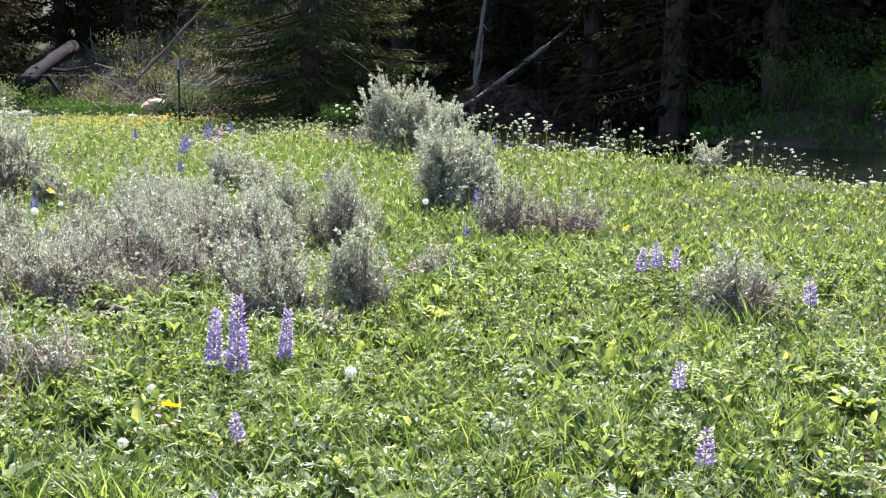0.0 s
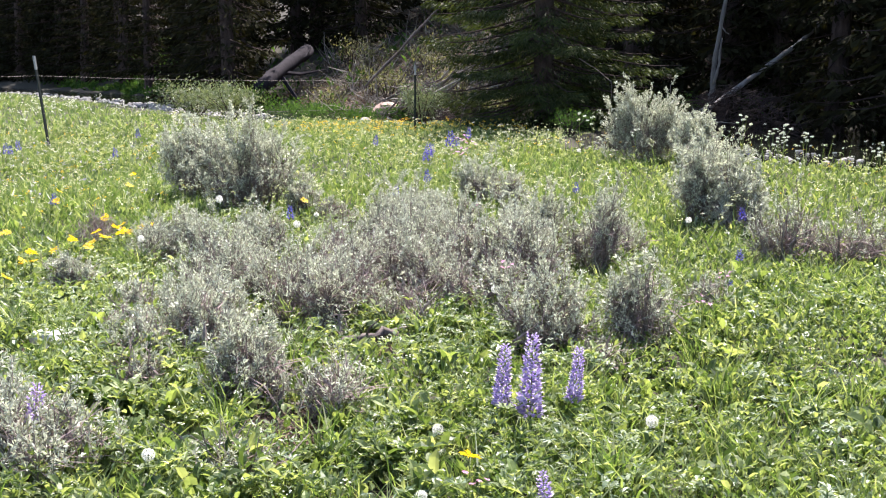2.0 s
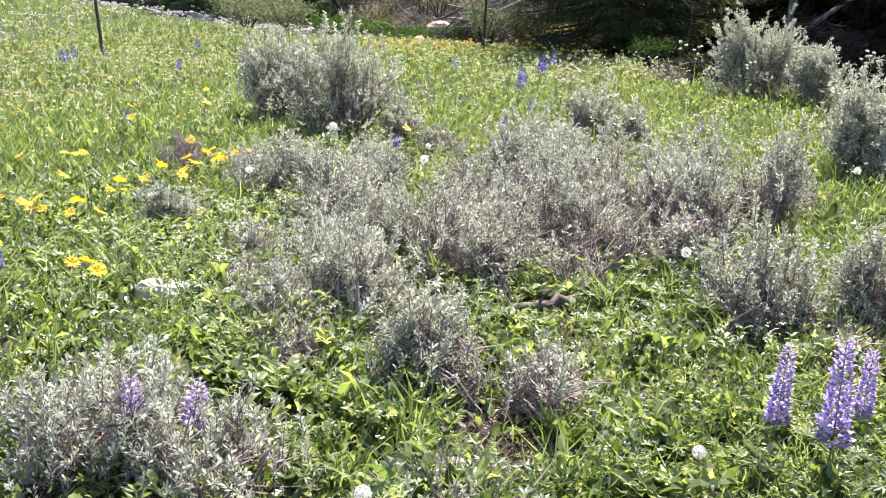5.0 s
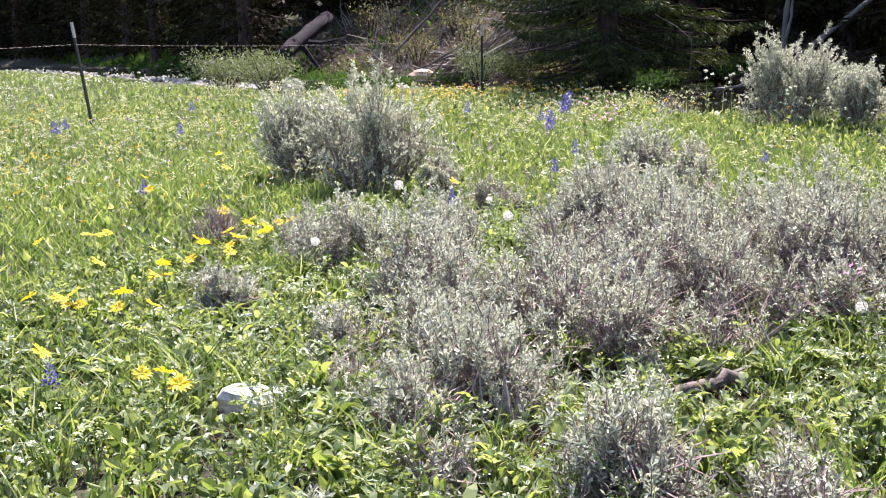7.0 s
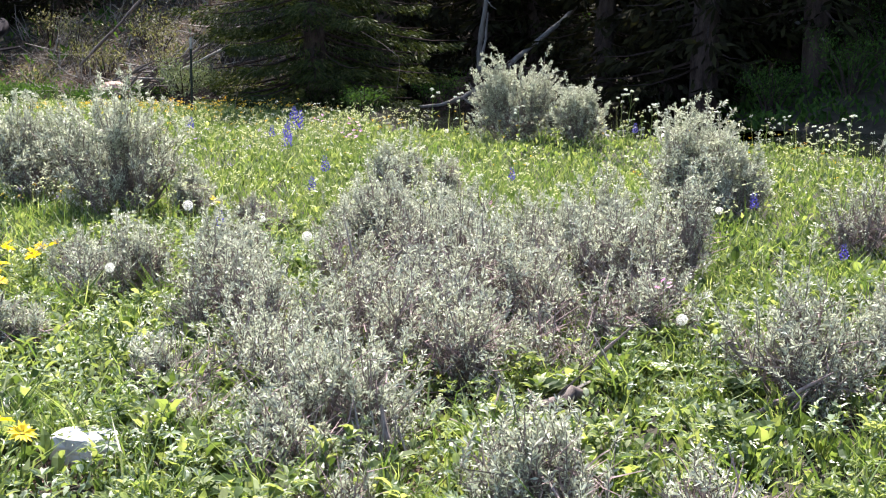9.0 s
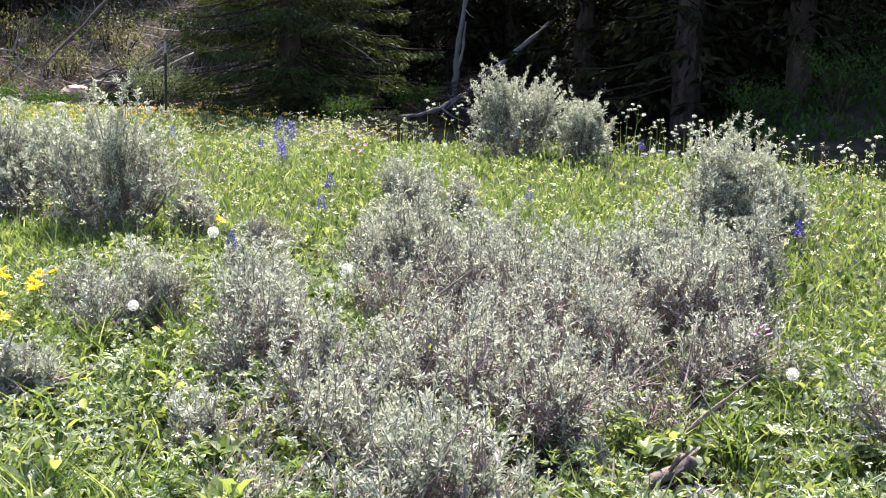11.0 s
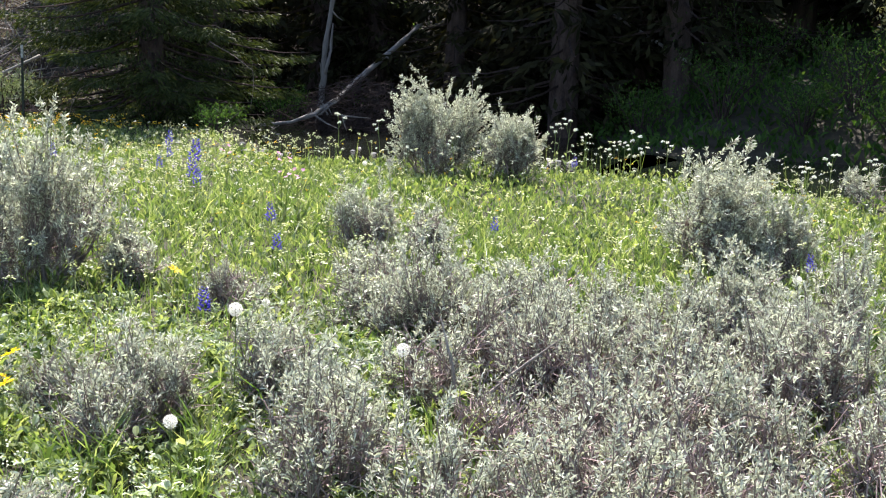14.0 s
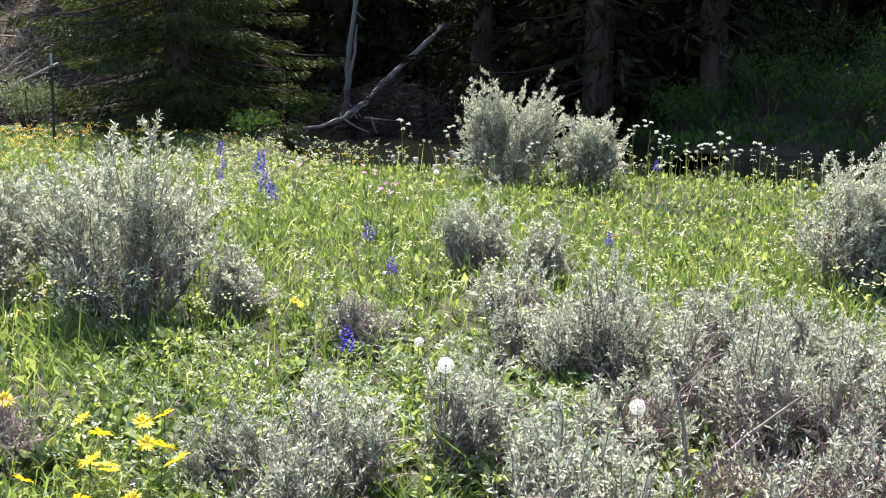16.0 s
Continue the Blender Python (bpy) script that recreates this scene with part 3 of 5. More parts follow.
for k, (x, y, h, w, dry, sp) in enumerate(BUSHES):
    far = math.hypot(x - 2, y) > 8.5
    if -0.3 < x < 1.75 and 4.0 < y < 6.4:              # the twiggy heart of the thicket
        sp = min(sp, 0.78)
    name = "dry brownish sagebrush among yellow flowers" if dry else ("tall silvery sagebrush beside the creek bank" if y > 12 else ("sparse twiggy sagebrush in the grass" if sp < 0.7 else ""))
    sagebrush(x, y, h, w, 100 + k, dry, sp, name, 1.5 if far else 1.05)


# ---- grass and herbs of the meadow ----
BARE = [(2.08, 2.72, 0.24), (1.20, 3.25, 0.24), (1.18, 4.05, 0.22), (2.45, 4.28, 0.16), (0.95, 5.05, 0.2), (-2.3, 5.3, 0.2), (1.60, 3.98, 0.20), (0.22, 2.93, 0.20), (1.02, 3.85, 0.22), (3.74, 5.88, 0.09), (2.42, 2.60, 0.26), (3.1, 2.3, 0.12)]    # spots of bare ground: x, y, radius


def bare(x, y, r):
    out = np.zeros(len(x), bool)
    for bx, by, br in BARE:
        out |= np.hypot(x - bx, y - by) < br * r.uniform(0.4, 1.0, len(x))
    return out


def scatter(n, x0, x1, y0, y1, r, edge=-0.45):
    x, y = r.uniform(x0, x1, n), r.uniform(y0, y1, n)
    gap = ripple(x, y, 7.3) + 0.7 * ripple(x + 5.0, y, 13.1)                    # small thin spots between the tufts
    ok = (beyond(x, y) < edge) & ~bare(x, y, r) & ~((gap > 0.55) & (r.uniform(0, 1, n) < 0.8))
    x, y = x[ok], y[ok]
    return np.stack([x, y, height(x, y) - 0.01], -1)


def grow(r, p, rate, k=0.9, floor=0.0):
    """Keeps more points where the meadow is lush."""
    lush = 0.5 + 0.5 * ripple(p[:, 0] + 3.1, p[:, 1] - 1.7, k)
    return p[r.uniform(0, 1, len(p)) < floor + rate * lush]


ZONES = [  # x0, x1, y0, y1, blades a square metre, length, width
    (-2.5, 6.8, 1.0, 6.5, 1300, 0.15, 0.0050), (-3.0, 9.0, 6.3, 10.5, 1150, 0.165, 0.0072), (-3.0, 9.0, 10.5, 15.5, 750, 0.16, 0.0088), (-6.5, -2.5, 2.0, 10.0, 950, 0.16, 0.0085), (-14.0, -2.5, 2.0, 15.0, 380, 0.16, 0.0115), (-13.0, -2.5, 15.0, 26.0, 330, 0.15, 0.0115),
    (-46.0, -13.0, 8.0, 46.0, 70, 0.20, 0.022), (-10.0, 14.0, -6.0, 1.0, 330, 0.17, 0.028), (-30.0, 30.0, -26.0, -6.0, 30, 0.26, 0.08), (6.8, 14.0, 1.0, 6.4, 480, 0.17, 0.022), (14.0, 30.0, -6.0, 6.4, 40, 0.26, 0.07), (9.0, 16.0, 6.3, 12.0, 350, 0.18, 0.022), (-14.0, -2.5, 1.0, 2.0, 700, 0.17, 0.014), (-30.0, -10.0, -6.0, 8.0, 40, 0.26, 0.07),
]


def build_grass():
    r = np.random.default_rng(21)
    for x0, x1, y0, y1, rate, ln, wd in ZONES:
        pile = Pile()
        p = scatter(int((x1 - x0) * (y1 - y0) * rate), x0, x1, y0, y1, r)
        # tufts: draw the blades together in small bunches
        cell = np.floor(p[:, :2] * 9)
        h = np.modf(np.sin(cell[:, 0] * 12.9898 + cell[:, 1] * 78.233) * 43758.5453)[0]
        h2 = np.modf(np.sin(cell[:, 0] * 39.346 + cell[:, 1] * 11.135) * 24634.63)[0]
        p[:, :2] += (((cell + 0.5) / 9 + np.stack([h, h2], -1) * 0.06) - p[:, :2]) * 0.55
        n = len(p)
        lush = 0.75 + 0.35 * ripple(p[:, 0], p[:, 1], 0.8) + 0.25 * h
        L = ln * np.clip(lush, 0.35, 1.5) * r.uniform(0.55, 1.45, n) * np.clip(-beyond(p[:, 0], p[:, 1]) / 3.0, 0.3, 1.0)   # shorter towards the bank
        way = unit(np.stack([r.normal(size=n) * 0.34, r.normal(size=n) * 0.34, np.ones(n)], -1))
        blades(pile, p, way, L, wd * r.uniform(0.6, 1.4, n), 0.45, r)
        ob = new("meadow_grass", pile.mesh("meadow_grass", M_GRASS))
        tagged(ob, "fresh green meadow grass in uneven tufts", "grass", kind="stuff")


build_grass()


def build_herbs():
    r = np.random.default_rng(22)
    # small leaves of clover-like herbs
    for (x0, x1, y0, y1, rate, ln, mat, name, label) in [
            (-2.5, 6.8, 1.0, 6.5, 1000, 0.040, M_FORB, "meadow_herbs", "low bright green broad-leaved herbs"), (-3.5, 9.0, 6.5, 15.0, 520, 0.05, M_FORB, "meadow_herbs", "low bright green broad-leaved herbs"),
            (-10.0, 14.0, -6.0, 1.0, 300, 0.10, M_FORB, "meadow_herbs", "low bright green broad-leaved herbs"), (6.8, 14.0, 1.0, 7.0, 300, 0.10, M_FORB, "meadow_herbs", "low bright green broad-leaved herbs"),
            (-13.0, -2.5, 2.0, 20.0, 240, 0.06, M_FORB, "meadow_herbs", "low bright green broad-leaved herbs"),
            (-2.5, 6.8, 1.0, 6.5, 650, 0.032, M_PALE, "pale_herbs", "pale grey-green herb leaves in the grass"), (-12.0, 9.0, 5.5, 18.0, 50, 0.05, M_PALE, "pale_herbs", "pale grey-green herb leaves in the grass")]:
        pile = Pile()
        p = scatter(int((x1 - x0) * (y1 - y0) * rate), x0, x1, y0, y1, r)
        p = grow(r, p, 0.9, 1.9 if mat is M_FORB else 1.3, 0.1)
        n = len(p)
        p[:, 2] += r.uniform(0.0, 0.13, n) * (0.7 + 0.4 * ripple(p[:, 0], p[:, 1], 2.3))
        way = unit(np.stack([r.normal(size=n) * 0.7, r.normal(size=n) * 0.7, r.uniform(0.2, 1.6, n)], -1))
        L = ln * r.uniform(0.6, 1.7, n)
        leaves(pile, p, way, L, L * r.uniform(0.3, 0.62, n), 0.4, r, None, y1 == 6.5)
        ob = new(name, pile.mesh(name, mat))
        tagged(ob, label, "herbs", kind="stuff")
    # mounds of leafy herbs with gaps between them
    for mat, name, label, count, ln in [(M_FORB, "herb_mounds", "bright green mounds of leafy herbs", 3600, 0.040), (M_FORB, "broad_herb_mounds", "mounds of broad fresh green leaves", 1000, 0.070), (M_PALE, "silvery_herb_mounds", "mounds of pale silvery herb leaves", 2100, 0.034)]:
        pile = Pile()
        c = grow(r, scatter(count, -2.4, 6.8, 1.0, 7.5, r), 1.1, 1.4 if mat is M_FORB else 1.0, 0.05)
        size = r.uniform(0.04, 0.10, len(c))
        i = np.repeat(np.arange(len(c)), r.integers(14, 34, len(c)))
        n = len(i)
        off = r.normal(size=(n, 2)) * size[i][:, None] * 0.6
        q = np.hypot(off[:, 0], off[:, 1]) / size[i]
        z = np.clip(size[i] * 1.9 * (1 - 0.35 * q * q), 0.01, 0.3) * r.uniform(0.35, 1.0, n)
        p = np.stack([c[i, 0] + off[:, 0], c[i, 1] + off[:, 1], c[i, 2] + z], -1)
        way = unit(np.stack([off[:, 0] * 9 + r.normal(size=n) * 0.5, off[:, 1] * 9 + r.normal(size=n) * 0.5, r.uniform(0.0, 1.1, n)], -1))
        L = ln * r.uniform(0.55, 1.35, n)
        leaves(pile, p, way, L, L * r.uniform(0.34, 0.62, n), 0.45, r, np.array([0, 0, 1.0]), True)
        tagged(new(name, pile.mesh(name, mat)), label, "herbs", kind="stuff")
    # rosettes of upright broad leaves
    pile = Pile()
    c = np.concatenate([grow(r, scatter(1100, -2.2, 6.6, 1.2, 6.2, r), 1.0, 1.2, 0.15), scatter(330, 0.8, 3.6, 1.6, 5.0, r)])
    per = r.integers(5, 11, len(c))
    i = np.repeat(np.arange(len(c)), per)
    n = len(i)
    ang = r.uniform(0, 2 * np.pi, n)
    way = unit(np.stack([np.cos(ang) * 0.6, np.sin(ang) * 0.6, r.uniform(0.5, 1.3, n)], -1))
    L = r.uniform(0.06, 0.15, len(c))[i] * r.uniform(0.6, 1.2, n)
    leaves(pile, c[i], way, L, L * r.uniform(0.24, 0.44, n), 0.35, r, None, True)
    tagged(new("broad_leaf_rosettes", pile.mesh("broad_leaf_rosettes", M_FORB)), "upright rosettes of broad yellow-green leaves", "herbs", kind="stuff")
    # palmate leaf clumps, as under the lupines
    for mat, name, label, c in [(M_FORB, "palmate_leaf_clumps", "dark green clumps of palmate leaves", np.concatenate([grow(r, scatter(700, -2.0, 6.6, 1.2, 6.4, r), 0.8, 1.5, 0.05), scatter(60, 2.6, 3.8, 2.2, 3.8, r)])),
                                (M_PALE, "silvery_leaf_clumps", "silvery clumps of feathery leaves in the grass", grow(r, scatter(900, -2.0, 6.6, 1.2, 7.0, r), 0.9, 1.05, 0.04))]:
        pile = Pile()
        i = np.repeat(np.arange(len(c)), 9)
        hub = c[i] + np.stack([r.normal(size=len(i)) * 0.055, r.normal(size=len(i)) * 0.055, r.uniform(0.04, 0.20, len(i))], -1)
        j = np.repeat(np.arange(len(hub)), 7)
        t = np.tile(np.arange(7) * 2 * np.pi / 7, len(hub)) + np.repeat(r.uniform(0, 1, len(hub)), 7)
        tilt = np.repeat(r.normal(size=(len(hub), 3)) * 0.35, 7, 0)
        way = unit(np.stack([np.cos(t), np.sin(t), np.full(len(t), 0.3)], -1) + tilt)
        L = np.repeat(r.uniform(0.022, 0.045, len(hub)), 7)
        leaves(pile, hub[j], way, L, L * 0.26, 0.35, r)
        tagged(new(name, pile.mesh(name, mat)), label, "herbs", kind="stuff")
    # coarse tall grass stems
    pile = Pile()
    p = np.concatenate([grow(r, scatter(4600, -2.5, 6.8, 1.0, 7.0, r), 0.8, 1.1, 0.05), grow(r, scatter(5200, -6, 8.5, 7.0, 15.0, r, -2.0), 0.8, 0.7, 0.1)])
    n = len(p)
    way = unit(np.stack([r.normal(size=n) * 0.22, r.normal(size=n) * 0.22, np.ones(n)], -1))
    blades(pile, p, way, r.uniform(0.18, 0.36, n), r.uniform(0.004, 0.008, n), 0.5, r)
    tagged(new("tall_grass", pile.mesh("tall_grass", M_GRASS)), "tall arching blades of coarse grass", "grass", kind="stuff")
    # dry straw between the green
    pile = Pile()
    p = scatter(5000, -2.5, 6.8, 1.0, 8.0, r)
    n = len(p)
    way = unit(np.stack([r.normal(size=n), r.normal(size=n), r.uniform(0.05, 0.7, n)], -1))
    p[:, 2] += r.uniform(0.0, 0.04, n)
    blades(pile, p, way, r.uniform(0.05, 0.16, n), r.uniform(0.002, 0.004, n), 0.4, r)
    tagged(new("dry_straw", pile.mesh("dry_straw", M_DEAD)), "dry pale straw lying in the grass", "straw", kind="stuff")


build_herbs()


def build_litter():
    r = np.random.default_rng(29)
    pile = Pile()
    for bx, by, br in BARE:
        n = int(5200 * br * br * 3)
        a, q = r.uniform(0, 6.28, n), np.sqrt(r.uniform(0, 1, n)) * br * 1.1
        x, y = bx + np.cos(a) * q, by + np.sin(a) * q
        p = np.stack([x, y, height(x, y) + r.uniform(0.002, 0.02, n)], -1)
        way = unit(np.stack([r.normal(size=n), r.normal(size=n), r.normal(size=n) * 0.35 + 0.1], -1))
        L = r.uniform(0.015, 0.05, n)
        leaves(pile, p, way, L, L * r.uniform(0.12, 0.45, n), 0.4, r)
    tagged(new("leaf_litter", pile.mesh("leaf_litter", M_LITTER)), "reddish-brown dry leaf litter on bare soil", "litter", kind="stuff")


build_litter()


def build_small_blooms():
    """Countless small white and yellow heads."""
    r = np.random.default_rng(23)
    for name, label, mat, areas in [
            ("white_wildflowers", "small white wildflower heads scattered through the meadow", M_WHITE,
             [(170, -3.5, 2.5, 7.0, 14.3, 0.20, 0.42, 0.009), (120, -4.0, 2.5, 6.5, 13.5, 0.25, 0.45, 0.013), (300, 1.5, 8.5, 6.5, 14.3, 0.14, 0.32, 0.012), (500, -14, -3.0, 5.0, 18.0, 0.18, 0.40, 0.013), (500, -9, -2.6, 4.0, 9.0, 0.15, 0.32, 0.010), (420, -2.0, 6.8, 1.5, 6.5, 0.10, 0.24, 0.0095),
              (90, -1.6, 4.5, 12.0, 14.2, 0.25, 0.5, 0.013), (700, -34, -14, 9.0, 26.0, 0.2, 0.4, 0.03)]),
            ("cream_wildflowers", "loose cream-coloured wildflower heads among the grass", M_CREAM,
             [(620, -4.0, 2.5, 6.5, 14.0, 0.22, 0.44, 0.016), (2800, -14, -2.6, 4.5, 18.0, 0.16, 0.38, 0.016), (260, 1.5, 8.5, 6.5, 14.0, 0.16, 0.34, 0.011), (240, -2.2, 6.6, 2.0, 6.5, 0.10, 0.24, 0.009)]),
            ("small_lilac_wildflowers", "small lilac wildflower heads in drifts through the grass", M_LUPINE, [(170, -9.5, -3.0, 6.0, 12.0, 0.14, 0.32, 0.013), (60, -7.0, -2.5, 9.0, 13.0, 0.16, 0.34, 0.011)]),
            ("small_yellow_wildflowers", "small yellow wildflower heads in the far grass", M_YELLOW,
             [(130, -9.5, -3.0, 14.0, 19.0, 0.14, 0.30, 0.015), (260, -9.8, -6.6, 15.2, 19.4, 0.16, 0.32, 0.019), (170, -7.0, -2.4, 4.8, 9.0, 0.15, 0.30, 0.010), (120, -4.0, 2.5, 9.0, 14.0, 0.15, 0.35, 0.009), (150, -13, -4.0, 5.0, 14.0, 0.15, 0.35, 0.014)])]:
        heads, stems = Pile(), Pile()
        for n, x0, x1, y0, y1, lo, hi, size in areas:
            p = grow(r, scatter(n * 2, x0, x1, y0, y1, r), 0.9, 0.8, 0.05)
            n = len(p)
            h = r.uniform(lo, hi, n)
            way = unit(np.stack([r.normal(size=n) * 0.15, r.normal(size=n) * 0.15, np.ones(n)], -1))
            top = p + way * h[:, None]
            blades(stems, p, way, h, np.full(n, size * 0.3), 0.0, r)
            k = np.repeat(np.arange(n), 6)
            off = r.normal(size=(len(k), 3)) * size * [1.0, 1.0, 0.55]
            beads(heads, top[k] + off, np.full(len(k), size * 0.5), r, 0.6)
        ob = new(name, heads.mesh(name, mat))
        tagged(ob, label, "flowers", kind="stuff")
        st = new("flower_stems", stems.mesh("flower_stems", M_GRASS))
        tagged(st, "thin green flower stems", "flowers", kind="stuff")


build_small_blooms()


# ---- single leafy plants near the path ----
def set_out(proto, spots, sizes=(1.0,), sink=0.0):
    """One built plant, then copies, each turned and sized a little differently."""
    for k, (x, y) in enumerate(spots):
        ob = proto if k == 0 else copy_thing(proto, Matrix())
        f = sizes[k % len(sizes)]
        ob.location = (x, y, ground_z(x, y) - sink)
        ob.rotation_euler = (0.06 * math.sin(k * 2.1), 0.06 * math.cos(k * 1.3), k * 2.4)
        ob.scale = (f, f, f)


def leafy_herb(seed, mat, ln, label):
    r = np.random.default_rng(seed)
    plant = thing("leafy_herb", (0, 0, 0), label, "herb", "leafy herbs of the meadow")
    st = Pile()
    tall = r.uniform(0.09, 0.19)
    for q in range(5):
        a = q * 1.26 + r.uniform(0, 0.6)
        d = np.array([math.cos(a), math.sin(a), 0]) * r.uniform(0.02, 0.06)
        top = d + [0, 0, tall * r.uniform(0.7, 1.0)]
        stem = np.stack([[0, 0, -0.01], d * 0.5 + [0, 0, tall * 0.4], top])
        tube(st, stem, [0.0022, 0.0018, 0.001], 4)
        n = 9
        f = r.uniform(0.25, 1, n)
        base = stem[1] + (top - stem[1]) * f[:, None]
        t = np.arange(n) * 2.4 + r.uniform(0, 1)
        way = unit(np.stack([np.cos(t), np.sin(t), r.uniform(0.1, 0.8, n)], -1))
        L = ln * r.uniform(0.6, 1.25, n)
        lf = Pile()
        leaves(lf, base, way, L, L * r.uniform(0.32, 0.5, n), 0.4, r, np.array([0, 0, 1.0]), True)
        part("leaf", lf, mat, plant, kind="stuff")
    part("stalk", st, M_FORB, plant, kind="stuff")
    return plant


def grass_tuft(seed):
    r = np.random.default_rng(seed)
    plant = thing("grass_tuft", (0, 0, 0), "upright tuft of coarse green grass blades", "grass", "grass tufts of the meadow")
    bl, n = Pile(), 46
    base = np.c_[r.normal(size=(n, 2)) * 0.022, np.full(n, -0.01)]
    way = unit(np.c_[base[:, :2] * 7 + r.normal(size=(n, 2)) * 0.12, np.ones(n)])
    blades(bl, base, way, r.uniform(0.12, 0.30, n), r.uniform(0.004, 0.0075, n), 0.4, r)
    part("blade", bl, M_GRASS, plant, kind="stuff")
    return plant


r1 = np.random.default_rng(71)
for k in range(6):
    spots = scatter(46, -1.2, 5.6, 1.3, 4.8, r1)
    set_out(leafy_herb(300 + k, M_PALE if k == 5 else M_FORB, (0.042, 0.062, 0.052, 0.074, 0.038, 0.034)[k], "silvery pale herb with small leaves in grass" if k == 5 else "leafy bright green herb among meadow grass"), [(p[0], p[1]) for p in spots], (1.0, 0.8, 1.25, 0.9, 1.1))
for k in range(4):
    spots = scatter(40, -1.2, 5.8, 1.3, 5.2, r1)
    set_out(grass_tuft(320 + k), [(p[0], p[1]) for p in spots], (1.0, 0.8, 1.2, 0.9))


# ---- single flowers ----
def spike_flower(name, tall, spike, count, size, mat, label, category, group, leaflets=7, seed=1, loose=1.0):
    r = np.random.default_rng(seed)
    plant = thing(name, (0, 0, 0), label, category, group)
    st, fl, lf = Pile(), Pile(), Pile()
    k = np.linspace(0, 1, 5)
    line = np.stack([0.02 * k ** 2 * r.normal(), 0.02 * k ** 2 * r.normal(), tall * k], -1)
    tube(st, line, 0.0035 - 0.002 * k, 5)
    u = (np.arange(count) + r.uniform(0, 0.6, count)) / count
    a = np.arange(count) * 2.4
    zz = tall - spike * (1 - u)
    rad = (0.011 + 0.019 * (1 - u) ** 0.7) * loose
    cx = np.interp(zz, line[:, 2], line[:, 0])
    cy = np.interp(zz, line[:, 2], line[:, 1])
    c = np.stack([cx + np.cos(a) * rad, cy + np.sin(a) * rad, zz], -1)
    sz = size * (1.0 - 0.55 * u) * r.uniform(0.75, 1.25, count)
    c[:, :2] += r.normal(size=(count, 2)) * 0.003 * loose
    beads(fl, c, sz, r, 0.75)
    out = unit(np.stack([np.cos(a), np.sin(a), np.full(count, 0.6)], -1))
    leaves(fl, c, out, sz * 2.2, sz * 1.7, 0.3, r, np.array([0, 0, 1.0]))
    for q in range(18):
        b = np.array([0, 0, tall * r.uniform(0.03, 0.48)])
        ang = q * 2.4 + r.uniform(0, 1)
        d = unit(np.array([math.cos(ang), math.sin(ang), 0.55]))
        e = b + d * r.uniform(0.05, 0.13)
        tube(lf, np.stack([b, (b + e) / 2 + [0, 0, 0.006], e]), [0.0016, 0.0014, 0.001], 3)
        t = np.arange(leaflets) * 2 * np.pi / leaflets
        lw = unit(np.stack([np.cos(t), np.sin(t), np.full(leaflets, 0.35)], -1))
        ll = r.uniform(0.03, 0.05, leaflets)
        leaves(lf, np.repeat(e[None], leaflets, 0), lw, ll, ll * 0.24, 0.3, r, np.array([0, 0, 1.0]))
    stalk = part("stalk", st, M_FORB, plant)
    part("flower_spike", fl, mat, stalk)
    part("leaf", lf, M_FORB, stalk, "palmate green leaves", kind="stuff")
    return plant


lup = spike_flower("lupine", 0.52, 0.31, 190, 0.0112, M_LUPINE, "tall lupine spike with pale violet flowers", "flower", "lupines of the meadow", seed=4, loose=1.22)
set_out(lup, [(3.18, 2.93), (2.97, 3.06), (3.14, 3.34)], (1.0, 0.80, 0.72))
lup2 = spike_flower("lupine", 0.38, 0.15, 56, 0.011, M_LUPINE, "small lupine spike with violet-blue flowers in grass", "flower", "lupines of the meadow", seed=9)
set_out(lup2, [(4.16, 5.72), (4.25, 5.80), (4.09, 5.62), (5.12, 5.15), (4.85, 3.46), (5.12, 2.63), (1.77, 1.62), (1.86, 1.72), (3.64, 2.28), (3.88, 1.80)],
        (1.0, 0.9, 0.95, 0.95, 0.72, 0.8, 0.98, 0.92, 0.62, 0.5))
lark = spike_flower("larkspur", 0.46, 0.18, 34, 0.0145, M_BLUE, "larkspur with deep violet-blue flowers in tall grass", "flower", "larkspurs of the meadow", 5, 12, 1.35)
LARKS = [(-5.15, 12.56, 0.8), (2.49, 6.82, 0.5), (-3.33, 11.74, 1.15), (-2.96, 10.87, 0.95), (-3.75, 12.03, 0.7), (-4.38, 13.75, 0.9), (-4.07, 13.09, 0.7), (-2.85, 10.60, 0.8), (-1.27, 6.52, 0.65), (-1.73, 9.12, 0.75),
         (-0.19, 9.45, 0.6), (1.88, 8.50, 0.6), (-0.31, 2.58, 0.5), (0.94, 1.73, 0.5), (-8.43, 9.06, 0.8), (-8.07, 8.60, 0.8), (-1.40, 8.15, 0.6), (-8.90, 11.5, 0.8), (-3.67, 5.99, 0.6), (2.75, 6.0, 0.4), (-6.90, 9.4, 0.7),
         (-8.20, 8.75, 0.7), (0.19, 12.95, 0.6)]
set_out(lark, [(x, y) for x, y, _ in LARKS], [f for _, _, f in LARKS])


